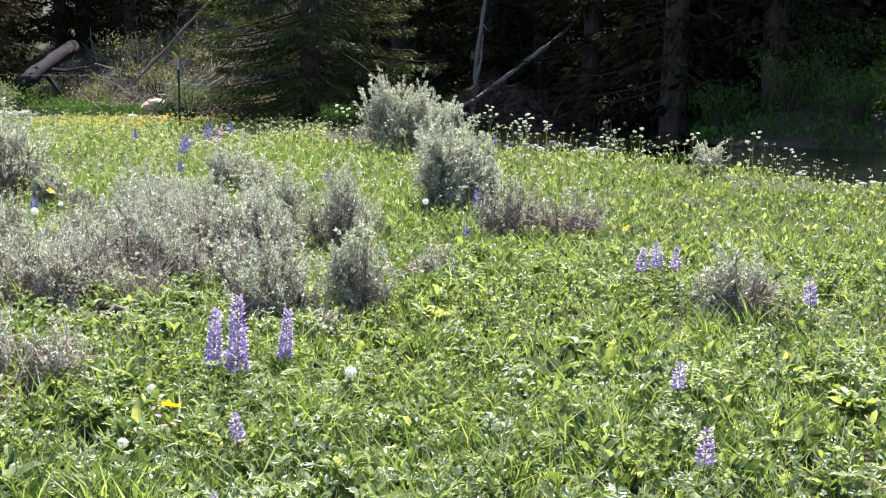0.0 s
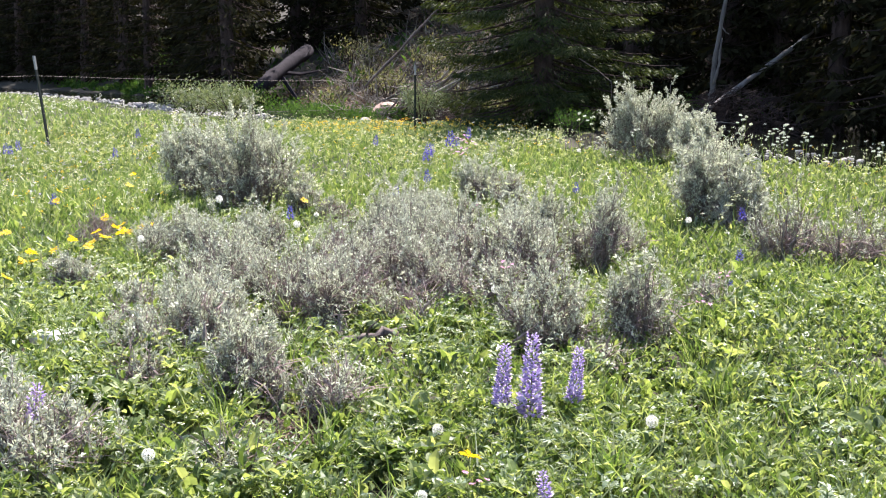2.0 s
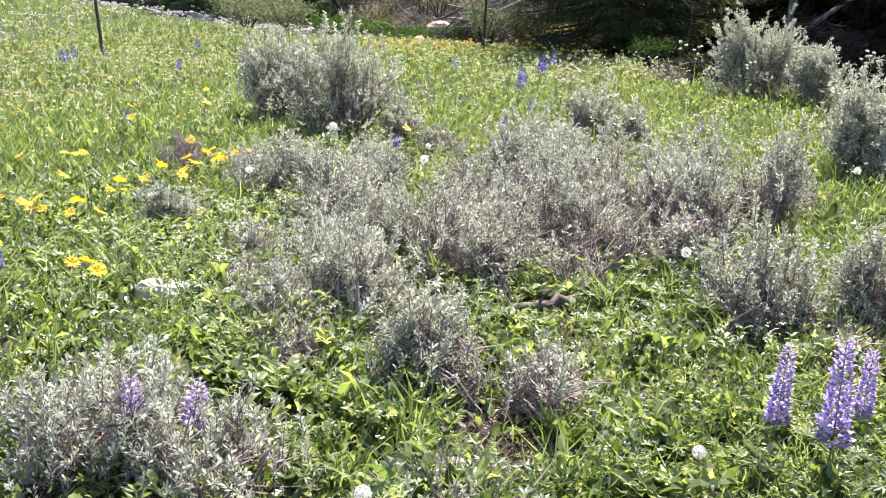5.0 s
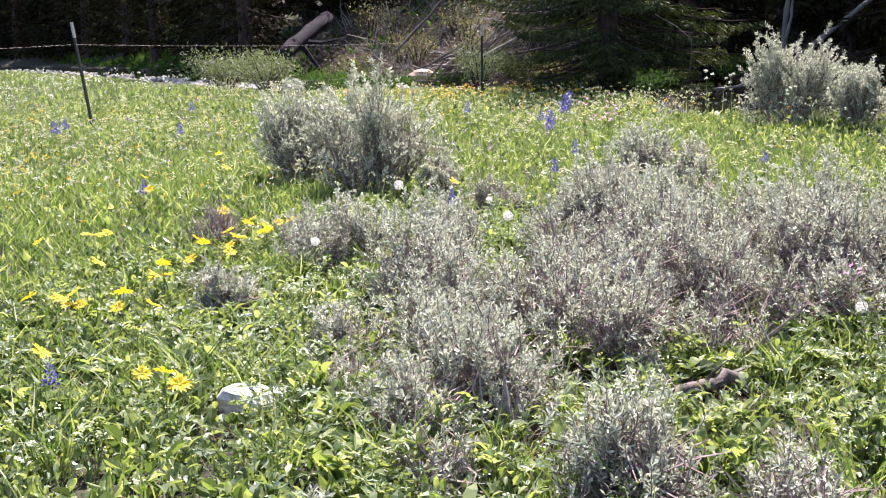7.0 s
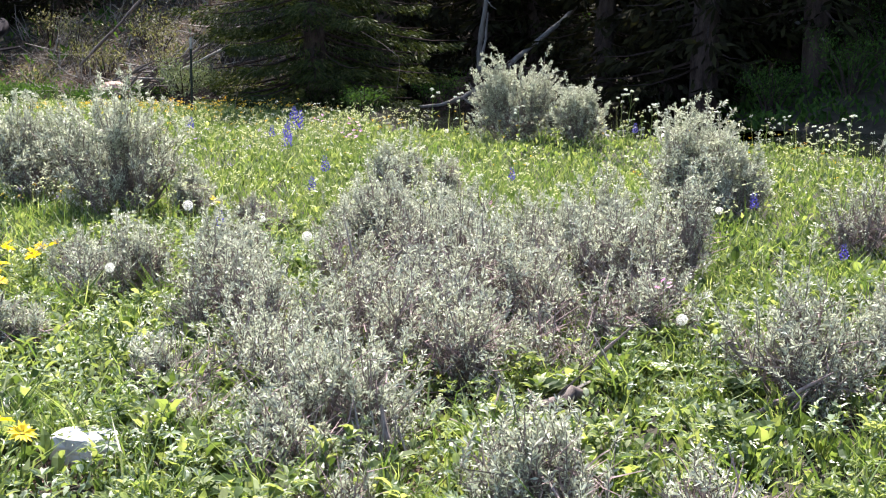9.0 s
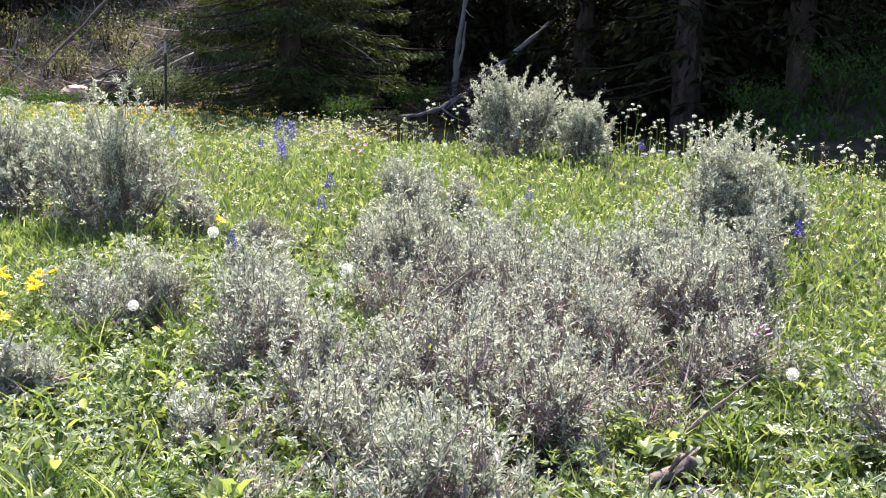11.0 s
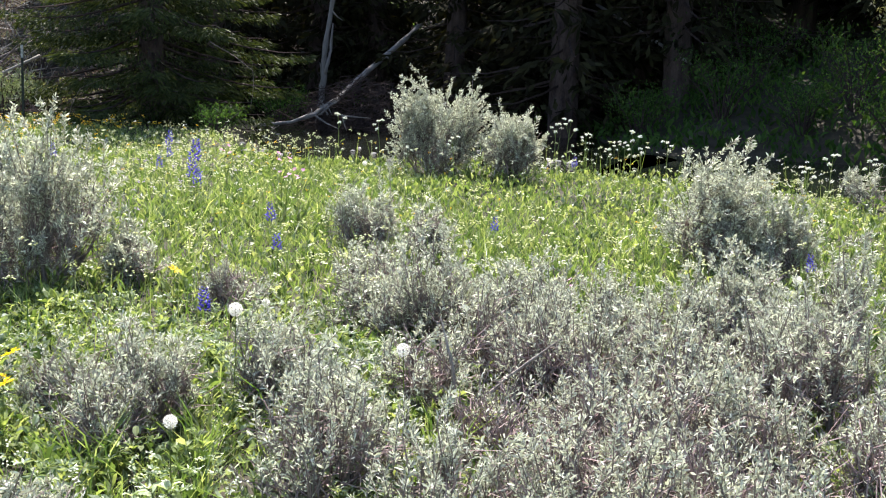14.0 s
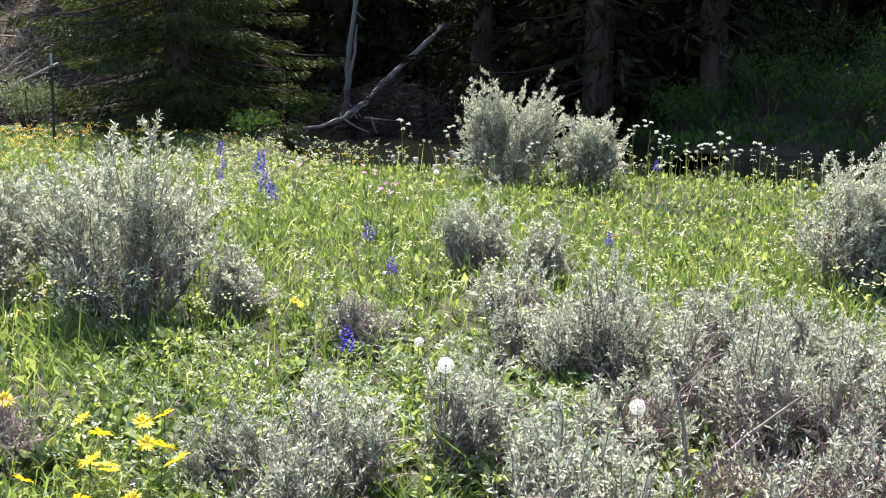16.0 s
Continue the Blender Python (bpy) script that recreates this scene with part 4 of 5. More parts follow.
def cup_flower(name, tall, heads, petals, length, width, mat, disc, label, category, group, seed, lift=0.35, eye=0.008):
    """A plant with open flowers on thin stems: petals round a disc."""
    r = np.random.default_rng(seed)
    plant = thing(name, (0, 0, 0), label, category, group)
    st, lf, centre = Pile(), Pile(), Pile()
    for k in range(heads):
        a = k * 2.4 + r.uniform(0, 1)
        top = np.array([math.cos(a), math.sin(a), 0]) * (0.05 * (heads > 1) * r.uniform(0.6, 1.3)) + [0, 0, tall * r.uniform(0.85, 1.0) if heads > 1 else tall]
        tube(st, np.stack([[0, 0, -0.01], [top[0] * 0.3, top[1] * 0.3, tall * 0.5], top]), [0.0028, 0.0022, 0.0016], 4)
        tilt = unit(np.array([r.normal() * 0.35, -0.35 + r.normal() * 0.3, 1.0]))
        side = unit(np.cross(tilt, [1.0, 0.2, 0]))
        fore = np.cross(tilt, side)
        t = np.arange(petals) * 2 * np.pi / petals + r.uniform(0, 1)
        way = unit(np.cos(t)[:, None] * side + np.sin(t)[:, None] * fore + lift * tilt * r.uniform(0.2, 1.0, (petals, 1)))
        fl = Pile()
        leaves(fl, top + way * eye * 0.6, way, length * r.uniform(0.85, 1.1, petals), np.full(petals, width), 0.25, r, tilt)
        centre = Pile()
        beads(centre, (top + tilt * 0.002)[None], np.array([eye]), r, 0.6)
        part("petal", fl, mat, part("flower_disc", centre, disc, plant), kind="stuff")
    n = 7
    a = r.uniform(0, 6.28, n)
    way = unit(np.stack([np.cos(a), np.sin(a), r.uniform(0.4, 1.2, n)], -1))
    L = r.uniform(0.06, 0.11, n)
    leaves(lf, np.stack([np.zeros(n), np.zeros(n), r.uniform(0, tall * 0.4, n)], -1), way, L, L * 0.25, 0.3, r, np.array([0, 0, 1.0]))
    part("stalk", st, M_FORB, plant)
    part("leaf", lf, M_FORB, plant, kind="stuff")
    return plant


yel = cup_flower("yellow_daisy", 0.20, 1, 16, 0.034, 0.0125, M_YELLOW, M_ORANGE, "bright yellow daisy-like flower on a thin stem", "flower", "yellow daisies of the meadow", 31)
set_out(yel, [(-2.31, 5.45), (-1.90, 4.81), (-1.72, 4.88), (-1.32, 4.52), (-1.31, 4.03), (-1.32, 4.21), (-1.28, 3.94), (-1.42, 4.87), (-1.71, 5.32), (-1.78, 5.13), (-1.23, 3.45), (-1.28, 3.38), (-0.98, 3.48),
              (-0.85, 3.37), (-0.70, 3.43), (-1.35, 3.29), (0.02, 2.73), (0.16, 2.70), (-2.54, 4.22), (-0.45, 2.64), (-1.67, 5.40), (-1.62, 5.14), (-1.54, 5.01), (-1.95, 5.32), (-1.69, 7.15), (-1.61, 4.60),
              (-1.48, 4.66), (-1.56, 3.84), (-2.41, 5.55), (0.29, 2.62), (3.32, 2.33), (3.58, 7.2), (-3.77, 6.98), (-4.68, 7.79), (-3.5, 5.9), (-4.1, 6.4)], (1.1, 1.0, 1.2, 1.05, 1.15))
yel2 = cup_flower("yellow_daisy", 0.19, 3, 15, 0.032, 0.012, M_YELLOW, M_ORANGE, "cluster of bright yellow daisy-like flowers", "flower", "yellow daisies of the meadow", 32)
set_out(yel2, [(-1.25, 3.42), (-1.72, 4.95), (-1.30, 3.98), (-2.6, 4.7)], (1.0, 1.1))
pink = cup_flower("wild_geranium", 0.50, 4, 5, 0.019, 0.017, M_PINK, M_WHITE, "pink wild geranium flowers above leafy stems", "flower", "pink geraniums of the meadow", 33, 0.5, 0.004)
set_out(pink, [(-1.83, 9.73), (-2.00, 10.25), (0.445, 6.69), (-2.85, 11.4), (3.55, 2.02), (2.85, 5.60), (3.13, 4.68), (1.78, 5.0), (-1.70, 9.7)], (1.0, 1.1, 0.75, 1.0, 0.6, 0.6, 0.65, 0.7))


def seed_puff(tall, size, seed):
    r = np.random.default_rng(seed)
    plant = thing("seed_head", (0, 0, 0), "round white dandelion-like seed head on a stalk", "flower", "white seed heads of the meadow")
    st, fluff, core = Pile(), Pile(), Pile()
    k = np.linspace(0, 1, 5)
    tube(st, np.stack([0.02 * np.sin(k * 2), 0.012 * k, tall * k], -1), 0.0026 - 0.001 * k, 5)
    c = np.array([0.02 * math.sin(2), 0.012, tall])
    n = 190
    g = np.arange(n) + 0.5
    z = 1 - 2 * g / n
    d = np.stack([np.cos(g * 2.39996) * np.sqrt(1 - z * z), np.sin(g * 2.39996) * np.sqrt(1 - z * z), z], -1)
    blades(fluff, c + d * 0.004, d, np.full(n, size), np.full(n, 0.0006), 0.0, r)
    for w in range(4):
        way = unit(np.cross(d, r.normal(size=(n, 3))) + d * 0.45)
        slips(fluff, c + d * size * 0.82, way, np.full(n, size * 0.24), np.full(n, size * 0.045), r)
    beads(core, c[None], np.array([0.005]), r)
    part("stalk", st, M_FORB, plant)
    middle = part("core", core, M_SAGE_WOOD, plant, "small brown centre")
    part("fluff", fluff, M_FLUFF, middle, "ball of white feathery seeds", kind="stuff")
    return plant


PUFFS = [(-0.655, 5.086, 0.585, 0.031), (-0.046, 5.225, 0.44, 0.030), (1.916, 4.707, 0.285, 0.028), (0.394, 3.94, 0.25, 0.022), (2.46, 1.75, 0.24, 0.026), (2.817, 2.837, 0.12, 0.026), (3.546, 3.182, 0.19, 0.029), (1.70, 7.8, 0.35, 0.03),
         (3.30, 2.12, 0.16, 0.022), (-0.574, 4.366, 0.395, 0.026), (-0.97, 6.51, 0.32, 0.024), (-1.85, 12.5, 0.5, 0.03)]
for k, (x, y, h, sz) in enumerate(PUFFS):
    p = seed_puff(h - ground_z(x, y) - 0.005, sz * 0.88, 50 + k)
    p.location = (x, y, ground_z(x, y))
    p.rotation_euler = (0, 0, k * 1.1)


def umbel(seed, tall):
    r = np.random.default_rng(seed)
    plant = thing("white_umbel_flower", (0, 0, 0), "tall pale stem with flat white flower clusters", "flower", "white umbels along the creek bank")
    st, lf = Pile(), Pile()
    tube(st, np.array([[0, 0, -0.02], [0.01, 0, tall * 0.5], [0.0, 0.01, tall * 0.9]]), [0.004, 0.003, 0.002], 4)
    for k in range(4):
        a = k * 1.7 + r.uniform(0, 0.6)
        base = np.array([0.005, 0.003, tall * (0.6 + 0.08 * k)])
        top = base + np.array([math.cos(a) * 0.06, math.sin(a) * 0.06, tall * 0.18]) if k else np.array([0, 0.01, tall])
        tube(st, np.stack([base, (base + top) / 2 + [0, 0, 0.01], top]), [0.002, 0.0017, 0.0013], 3)
        fl = Pile()
        n = 22
        ang = r.uniform(0, 6.28, n)
        rad = np.sqrt(r.uniform(0, 1, n)) * 0.018
        beads(fl, top + np.stack([np.cos(ang) * rad, np.sin(ang) * rad, 0.014 - rad * rad * 26 + r.normal(size=n) * 0.004], -1), r.uniform(0.005, 0.009, n), r, 0.85)
        part("flower_head", fl, M_WHITE, plant, kind="stuff")
    n = 8
    a = r.uniform(0, 6.28, n)
    leaves(lf, np.stack([np.zeros(n), np.zeros(n), r.uniform(0.02, tall * 0.5, n)], -1), unit(np.stack([np.cos(a), np.sin(a), np.full(n, 0.7)], -1)), np.full(n, 0.07), np.full(n, 0.02), 0.3, r, np.array([0, 0, 1.0]))
    part("stalk", st, M_FORB, plant)
    part("leaf", lf, M_FORB, plant, kind="stuff")
    return plant


um = [umbel(61, 0.55), umbel(62, 0.50)]
UMB = [(-0.05, 13.3), (0.25, 13.6), (0.45, 13.5), (0.62, 13.7), (0.75, 12.6), (0.2, 12.4), (0.1, 13.0), (0.5, 13.3), (0.65, 13.9), (0.6, 12.6), (0.85, 12.2), (-0.15, 13.9), (1.1, 12.4), (0.7, 12.8),
       (1.5, 11.9), (1.3, 11.4), (2.4, 11.6), (3.0, 11.1), (3.7, 11.3), (4.3, 10.4), (4.7, 10.2), (5.2, 9.8), (2.2, 11.2), (-1.9, 13.0), (-1.7, 12.6), (-0.9, 12.2), (-1.1, 12.7), (-1.3, 12.0), (-2.3, 13.4),
       (-0.8, 13.4), (-0.5, 13.2), (-1.5, 13.6), (-1.0, 13.9), (1.8, 12.9), (2.9, 12.2), (3.4, 12.5), (5.8, 9.9), (4.0, 11.6)]
set_out(um[0], UMB[::3], (1.0, 0.7, 1.1, 0.85))
set_out(um[1], UMB[1::3], (0.9, 1.15, 0.65, 1.0))


# ---- dead wood, logs and stones ----
def log_thing(name, pts, radii, mat, label, sides=10, stubs=0, seed=1, category="log", bend=0.02, lumps=0.14):
    r = np.random.default_rng(seed)
    pts = np.asarray(pts, float)
    base = pts[0].copy()
    k = np.linspace(0, len(pts) - 1, len(pts) * 4 - 3)
    fine = np.stack([np.interp(k, np.arange(len(pts)), pts[:, c]) for c in range(3)], -1) - base
    rad = np.interp(k, np.arange(len(pts)), radii)
    fine[1:-1] += r.normal(size=(len(fine) - 2, 3)) * rad[1:-1, None] * bend * 8
    ob = thing(name, base, label, category)
    body = Pile()
    tube(body, fine, rad * (1 + lumps * r.normal(size=len(rad))), sides)
    part("trunk" if sides > 6 else "stem", body, mat, ob, smooth=True)
    for q in range(stubs):
        i = r.integers(1, len(fine) - 1)
        d = unit(r.normal(size=3) + [0, 0, 0.2])
        ln = r.uniform(3, 8) * rad[i]
        st = Pile()
        tube(st, np.stack([fine[i], fine[i] + d * ln * 0.5 + r.normal(size=3) * ln * 0.08, fine[i] + d * ln]), [rad[i] * 0.35, rad[i] * 0.25, rad[i] * 0.08], 5)
        part("branch_stub", st, mat, ob)
    return ob


log_thing("leaning_dead_trunk", [(-6.12, 22.60, 0.26), (-5.70, 23.20, 0.31), (-5.41, 23.80, 0.44), (-5.19, 24.80, 0.70), (-5.04, 25.70, 1.05), (-4.60, 26.50, 1.57), (-4.05, 27.60, 2.31), (-3.81, 28.10, 2.69)],
          [0.022, 0.034, 0.046, 0.052, 0.056, 0.057, 0.052, 0.045], M_LOG, "pale barkless dead trunk leaning over the creek", 9, 8, 3)
for k, (dx, dy, dz) in enumerate([(0.55, -0.15, -0.25), (0.30, 0.25, 0.28), (-0.25, 0.3, 0.30), (0.7, 0.1, -0.05), (0.15, -0.2, -0.3)]):
    log_thing("root_branch", [(-5.41 + 0.12 * k, 23.80 + 0.1 * k, 0.44), (-5.41 + 0.12 * k + dx * 0.5, 23.80 + 0.1 * k + dy * 0.5, 0.44 + dz * 0.6), (-5.41 + 0.12 * k + dx, 23.80 + 0.1 * k + dy, max(0.12, 0.44 + dz))],
              [0.022, 0.015, 0.006], M_LOG, "pale bare root branching from the leaning trunk", 6, 2, 150 + k, "root")
log_thing("dead_snag", [(-6.08, 26.9, 0.3), (-6.03, 26.9, 1.1), (-5.95, 26.9, 2.1), (-5.78, 26.9, 3.1), (-5.70, 26.9, 3.6)], [0.085, 0.075, 0.062, 0.045, 0.02], M_LOG, "grey bare standing snag at the edge of the woods", 8, 3, 5, "snag")
log_thing("dead_snag", [(-5.98, 26.88, 1.2), (-5.86, 26.85, 1.7), (-5.80, 26.83, 2.3)], [0.045, 0.035, 0.015], M_LOG, "short grey fork beside the standing snag", 7, 1, 55, "snag")
log_thing("fallen_log", [(-25.2, 31.2, 0.85), (-25.9, 33.3, 1.55), (-26.72, 35.6, 2.24)], [0.27, 0.28, 0.25], M_LOG_SHADE, "thick grey fallen log lying up the slope", 12, 3, 6, bend=0.006, lumps=0.07)
log_thing("fallen_branch", [(-0.1, 26.4, 2.80), (0.52, 25.95, 2.43), (1.2, 25.45, 2.02), (1.85, 24.98, 1.62)], [0.030, 0.038, 0.036, 0.022], M_LOG, "thin pale fallen branch hanging in the woods", 7, 1, 7)
log_thing("fallen_pole", [(-19.9, 30.7, 0.90), (-19.1, 31.3, 1.95), (-18.4, 31.8, 2.88), (-17.8, 32.3, 3.7)], [0.035, 0.045, 0.048, 0.04], M_DRIFT, "weathered pole leaning on the sunlit slope", 8, 4, 8)
log_thing("fallen_pole", [(-12.75, 24.2, 0.75), (-12.2, 24.4, 1.05), (-11.5, 24.6, 1.42)], [0.03, 0.035, 0.025], M_DEAD, "pale bare stick propped behind the steel post", 8, 2, 28)
log_thing("fallen_pole", [(-14.6, 27.0, 0.95), (-13.6, 27.4, 1.5), (-12.7, 27.8, 2.05)], [0.03, 0.036, 0.025], M_DRIFT, "weathered pole lying across the sunlit slope", 8, 3, 29)
r0 = np.random.default_rng(77)
for k in range(34):
    up = k % 3 > 0
    c = np.array([-13.5 + r0.normal() * 0.42, 25.3 + r0.normal() * 0.3, 0.52 + 0.10 * (k % 7)])
    c[2] += 0.55 * (c[0] + 13.5)
    d = np.array([0.78, 0.12 * r0.normal(), 0.46 + 0.14 * r0.normal()]) if up else np.array([0.9, 0.3 * r0.normal(), 0.10 * r0.normal()])
    d = d * r0.uniform(0.4, 0.95)
    c[2] = max(c[2], 0.3 + d[2])
    log_thing("driftwood_stick", [c - d, c + r0.normal(size=3) * 0.05, c + d], [0.018, 0.028, 0.010], M_DEAD if k % 4 == 0 else M_DRIFT, "grey drift stick in a tangled pile on the bank", 7, 1, 80 + k, "driftwood")
old_log = log_thing("driftwood", [(1.43, 3.78, 0.04), (1.49, 3.92, 0.07), (1.58, 4.12, 0.08), (1.68, 4.38, 0.05)], [0.008, 0.021, 0.026, 0.005], M_DRIFT, "weathered grey-brown driftwood chunk lying in grass", 9, 4, 9, "driftwood", 0.05, 0.22)
r2 = np.random.default_rng(91)
for k in range(9):                                     # fibrous strips peeling along the chunk
    f = r2.uniform(0.0, 0.45)
    a = np.array([0.25 * f, 0.60 * f, 0.03]) + r2.normal(size=3) * [0.014, 0.01, 0.012]
    e = a + np.array([0.25, 0.60, 0.02]) * r2.uniform(0.3, 0.55) + r2.normal(size=3) * [0.03, 0.02, 0.018]
    strip = Pile()
    tube(strip, np.stack([a, (a + e) / 2 + r2.normal(size=3) * 0.008 + [0, 0, 0.008], e]), [0.004, 0.007, 0.002], 4)
    part("bark_strip", strip, M_DEAD if k % 2 else M_DRIFT, old_log)
log_thing("driftwood", [(1.36, 3.52, 0.03), (1.42, 3.63, 0.06), (1.50, 3.78, 0.04)], [0.016, 0.028, 0.010], M_SAGE_WOOD, "dark hollow driftwood piece under sagebrush", 10, 4, 19, "driftwood")
for k, (a, b, c) in enumerate([((0.92, 4.05, 0.10), (1.03, 4.16, 0.14), (1.20, 4.24, 0.12)), ((0.88, 4.32, 0.20), (1.02, 4.26, 0.18), (1.16, 4.20, 0.12)), ((1.18, 4.22, 0.17), (1.22, 4.20, 0.10), (1.24, 4.17, 0.0)), ((2.20, 4.24, 0.03), (2.34, 4.20, 0.14), (2.50, 4.16, 0.26)), ((2.30, 4.20, 0.12), (2.46, 4.30, 0.15), (2.64, 4.44, 0.13)), ((2.33, 4.21, 0.02), (2.36, 4.16, 0.08), (2.42, 4.10, 0.20)), ((1.50, 4.44, 0.03), (1.62, 4.42, 0.18), (1.78, 4.40, 0.34))]):
    log_thing("driftwood", [a, b, c], [0.007, 0.009, 0.002] if k > 2 else [0.012, 0.016, 0.008], M_TWIG if k > 2 else M_SAGE_WOOD, "bent brown dead branch below the sagebrush", 7, 8 if k > 2 else 3, 140 + k, "driftwood", 0.035, 0.2)


def shredded_stump(x, y, tall, seed):
    r = np.random.default_rng(seed)
    ob = thing("dead_stump", (x, y, ground_z(x, y) - 0.02), "dead sagebrush stump with grey peeling bark strips", "stump")
    core = Pile()
    tube(core, [(0, 0, 0), (0.01, 0.02, tall * 0.4), (-0.03, 0.05, tall * 0.75), (-0.05, 0.07, tall)], [0.020, 0.015, 0.011, 0.005], 8)
    part("stump_core", core, M_SAGE_WOOD, ob, "dark brown inner wood")
    for k in range(11):
        a = k * 0.6
        strip = Pile()
        o = np.array([math.cos(a), math.sin(a), 0]) * 0.03
        tip = o * r.uniform(0.8, 3.0) + np.array([-0.05, 0.03, tall * r.uniform(0.45, 1.05)]) + r.normal(size=3) * [0.025, 0.02, 0]
        mid = (o + tip) / 2 + r.normal(size=3) * 0.02
        tube(strip, [o * 1.2, mid * [0.8, 0.8, 0.6], mid + r.normal(size=3) * 0.01, tip], [0.009, 0.007, 0.006, 0.002], 4)
        part("bark_strip", strip, M_DEAD, ob)


shredded_stump(1.24, 3.13, 0.26, 61)
shredded_stump(1.34, 4.02, 0.17, 62)
for k, (x, y, h) in enumerate([(0.30, 5.15, 0.30), (2.20, 4.62, 0.22), (2.25, 4.66, 0.18), (1.65, 4.35, 0.25), (0.12, 4.95, 0.33)]):
    z = ground_z(x, y)
    log_thing("dead_twigs", [(x, y, z), (x + 0.03, y, z + h * 0.5), (x + 0.05 * (-1) ** k, y + 0.02, z + h)], [0.007, 0.005, 0.002], M_DEAD, "bleached dead twigs forking out of sagebrush", 6, 7, 120 + k, "twigs")


log_thing("dead_branch", [(0.14, 5.48, 0.05), (0.12, 5.46, 0.22), (0.10, 5.45, 0.36), (0.05, 5.47, 0.52)], [0.009, 0.008, 0.006, 0.002], M_DEAD, "bleached forked dead branch rising out of sagebrush", 7, 9, 131, "branch")
log_thing("dead_branch", [(0.14, 5.47, 0.06), (0.24, 5.44, 0.23), (0.36, 5.44, 0.34), (0.52, 5.46, 0.47)], [0.009, 0.008, 0.006, 0.002], M_DEAD, "bleached forked dead branch rising out of sagebrush", 7, 7, 132, "branch")


def brush_pile(x, y, wide, tall, n, seed, label):
    r = np.random.default_rng(seed)
    ob = thing("brush_pile", (x, y, ground_z(x, y) if beyond(x, y) < 0 else max(ground_z(x, y), WATER_Z)), label, "brush")
    p = Pile()
    for k in range(n):
        c = np.array([r.normal() * wide * 0.3, r.normal() * wide * 0.2, r.uniform(0, 1) ** 1.3 * tall])
        c[2] *= max(0.15, 1 - (abs(c[0]) / wide) ** 1.2)
        d = unit(r.normal(size=3) * [1, 0.8, 0.6] + [0.3, 0, 0.35]) * r.uniform(0.2, 0.7)
        tube(p, np.stack([c - d * 0.5, c + r.normal(size=3) * 0.04, c + d * 0.5]), [0.008, 0.006, 0.002], 4)
        if k % 80 == 79 or k == n - 1:
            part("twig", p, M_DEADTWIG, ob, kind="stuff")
            p = Pile()


log_thing("hanging_dead_branch", [(-6.5, 21.0, 1.75), (-6.05, 20.95, 1.52), (-5.70, 20.9, 1.28), (-5.68, 20.9, 1.0), (-5.74, 20.9, 0.62)], [0.008, 0.007, 0.006, 0.005, 0.003], M_DRIFT, "pale dead branch tip drooping from the spruce", 6, 6, 160, "branch")
log_thing("arching_dry_stem", [(-8.35, 19.4, 0.28), (-8.28, 19.4, 0.62), (-8.12, 19.4, 0.92), (-7.75, 19.4, 1.08)], [0.006, 0.005, 0.004, 0.002], M_DRIFT, "pale dry stem arching up from the meadow", 6, 4, 161, "stem")


brush_pile(-4.7, 25.0, 2.6, 1.1, 800, 51, "dark tangled brush and roots under the leaning trunk")
brush_pile(-13.3, 25.4, 2.0, 0.9, 380, 52, "tangled drift twigs heaped on the bank")


def rock(name, x, y, size, mat, label, seed, sink=0.3, turn=0.0, boxy=False):
    r = np.random.default_rng(seed)
    ob = thing(name, (x, y, ground_z(x, y)), label, "rock")
    ob.rotation_euler = (0, 0, turn)
    p = Pile()
    stone(p, np.array([0, 0, size[2] * (1 - sink)]), np.array(size), r, 0.12, boxy)
    part("stone", p, mat, ob, smooth=False)
    return ob


rock("rock", 0.20, 3.06, (0.115, 0.08, 0.055), M_ROCK, "whitish flat-topped rock half sunk in grass", 3, 0.2, 0.15, True)
rock("rock", 2.30, 2.34, (0.14, 0.08, 0.045), M_STONE, "flat grey rock in low grass", 4, 0.3)
rock("rock", 4.09, 2.50, (0.05, 0.04, 0.035), M_ROCK, "small pale rock in the grass", 5, 0.3)
rock("rock", 3.74, 5.99, (0.10, 0.07, 0.06), M_ROCK, "pale pinkish rock among meadow herbs", 15, 0.3)
rock("rock", 4.14, 5.70, (0.08, 0.06, 0.045), M_STONE, "pale pinkish rock among meadow herbs", 16, 0.3, 0.8)
rock("rock", 3.90, 5.40, (0.045, 0.035, 0.03), M_ROCK, "small pale rock in the grass", 17, 0.3)
rock("boulder", 3.95, 18.4, (0.36, 0.30, 0.17), M_STONE, "brownish grey boulder at the edge of the creek", 16, 0.6)
rock("boulder", -17.2, 28.4, (0.52, 0.40, 0.30), M_REDROCK, "reddish boulder below the driftwood pile", 7, 0.05)
rock("boulder", -15.2, 24.9, (0.22, 0.2, 0.18), M_STONE, "grey boulder on the shaded bank", 8, 0.2)


def build_gravel():
    r = np.random.default_rng(41)
    pile = Pile()
    made = 0
    while made < 220:
        k = r.uniform(2, len(BANK) - 4)
        i = int(k)
        p = BANK[i] * (1 - k + i) + BANK[i + 1] * (k - i)
        x, y = p + r.normal(size=2) * [0.3, 0.5] + [0.1, 0.25]
        s = float(beyond(x, y))
        if -0.3 < s < 2.0:
            q = r.uniform(0.025, 0.07)
            stone(pile, np.array([x, y, max(ground_z(x, y), WATER_Z - 0.03) + q * 0.2]), np.array([q, q * r.uniform(0.6, 1), q * r.uniform(0.35, 0.6)]), r)
            made += 1
    tagged(new("creek_gravel", pile.mesh("creek_gravel", M_STONE)), "grey rounded stones along the creek bank", "gravel", kind="stuff")


build_gravel()


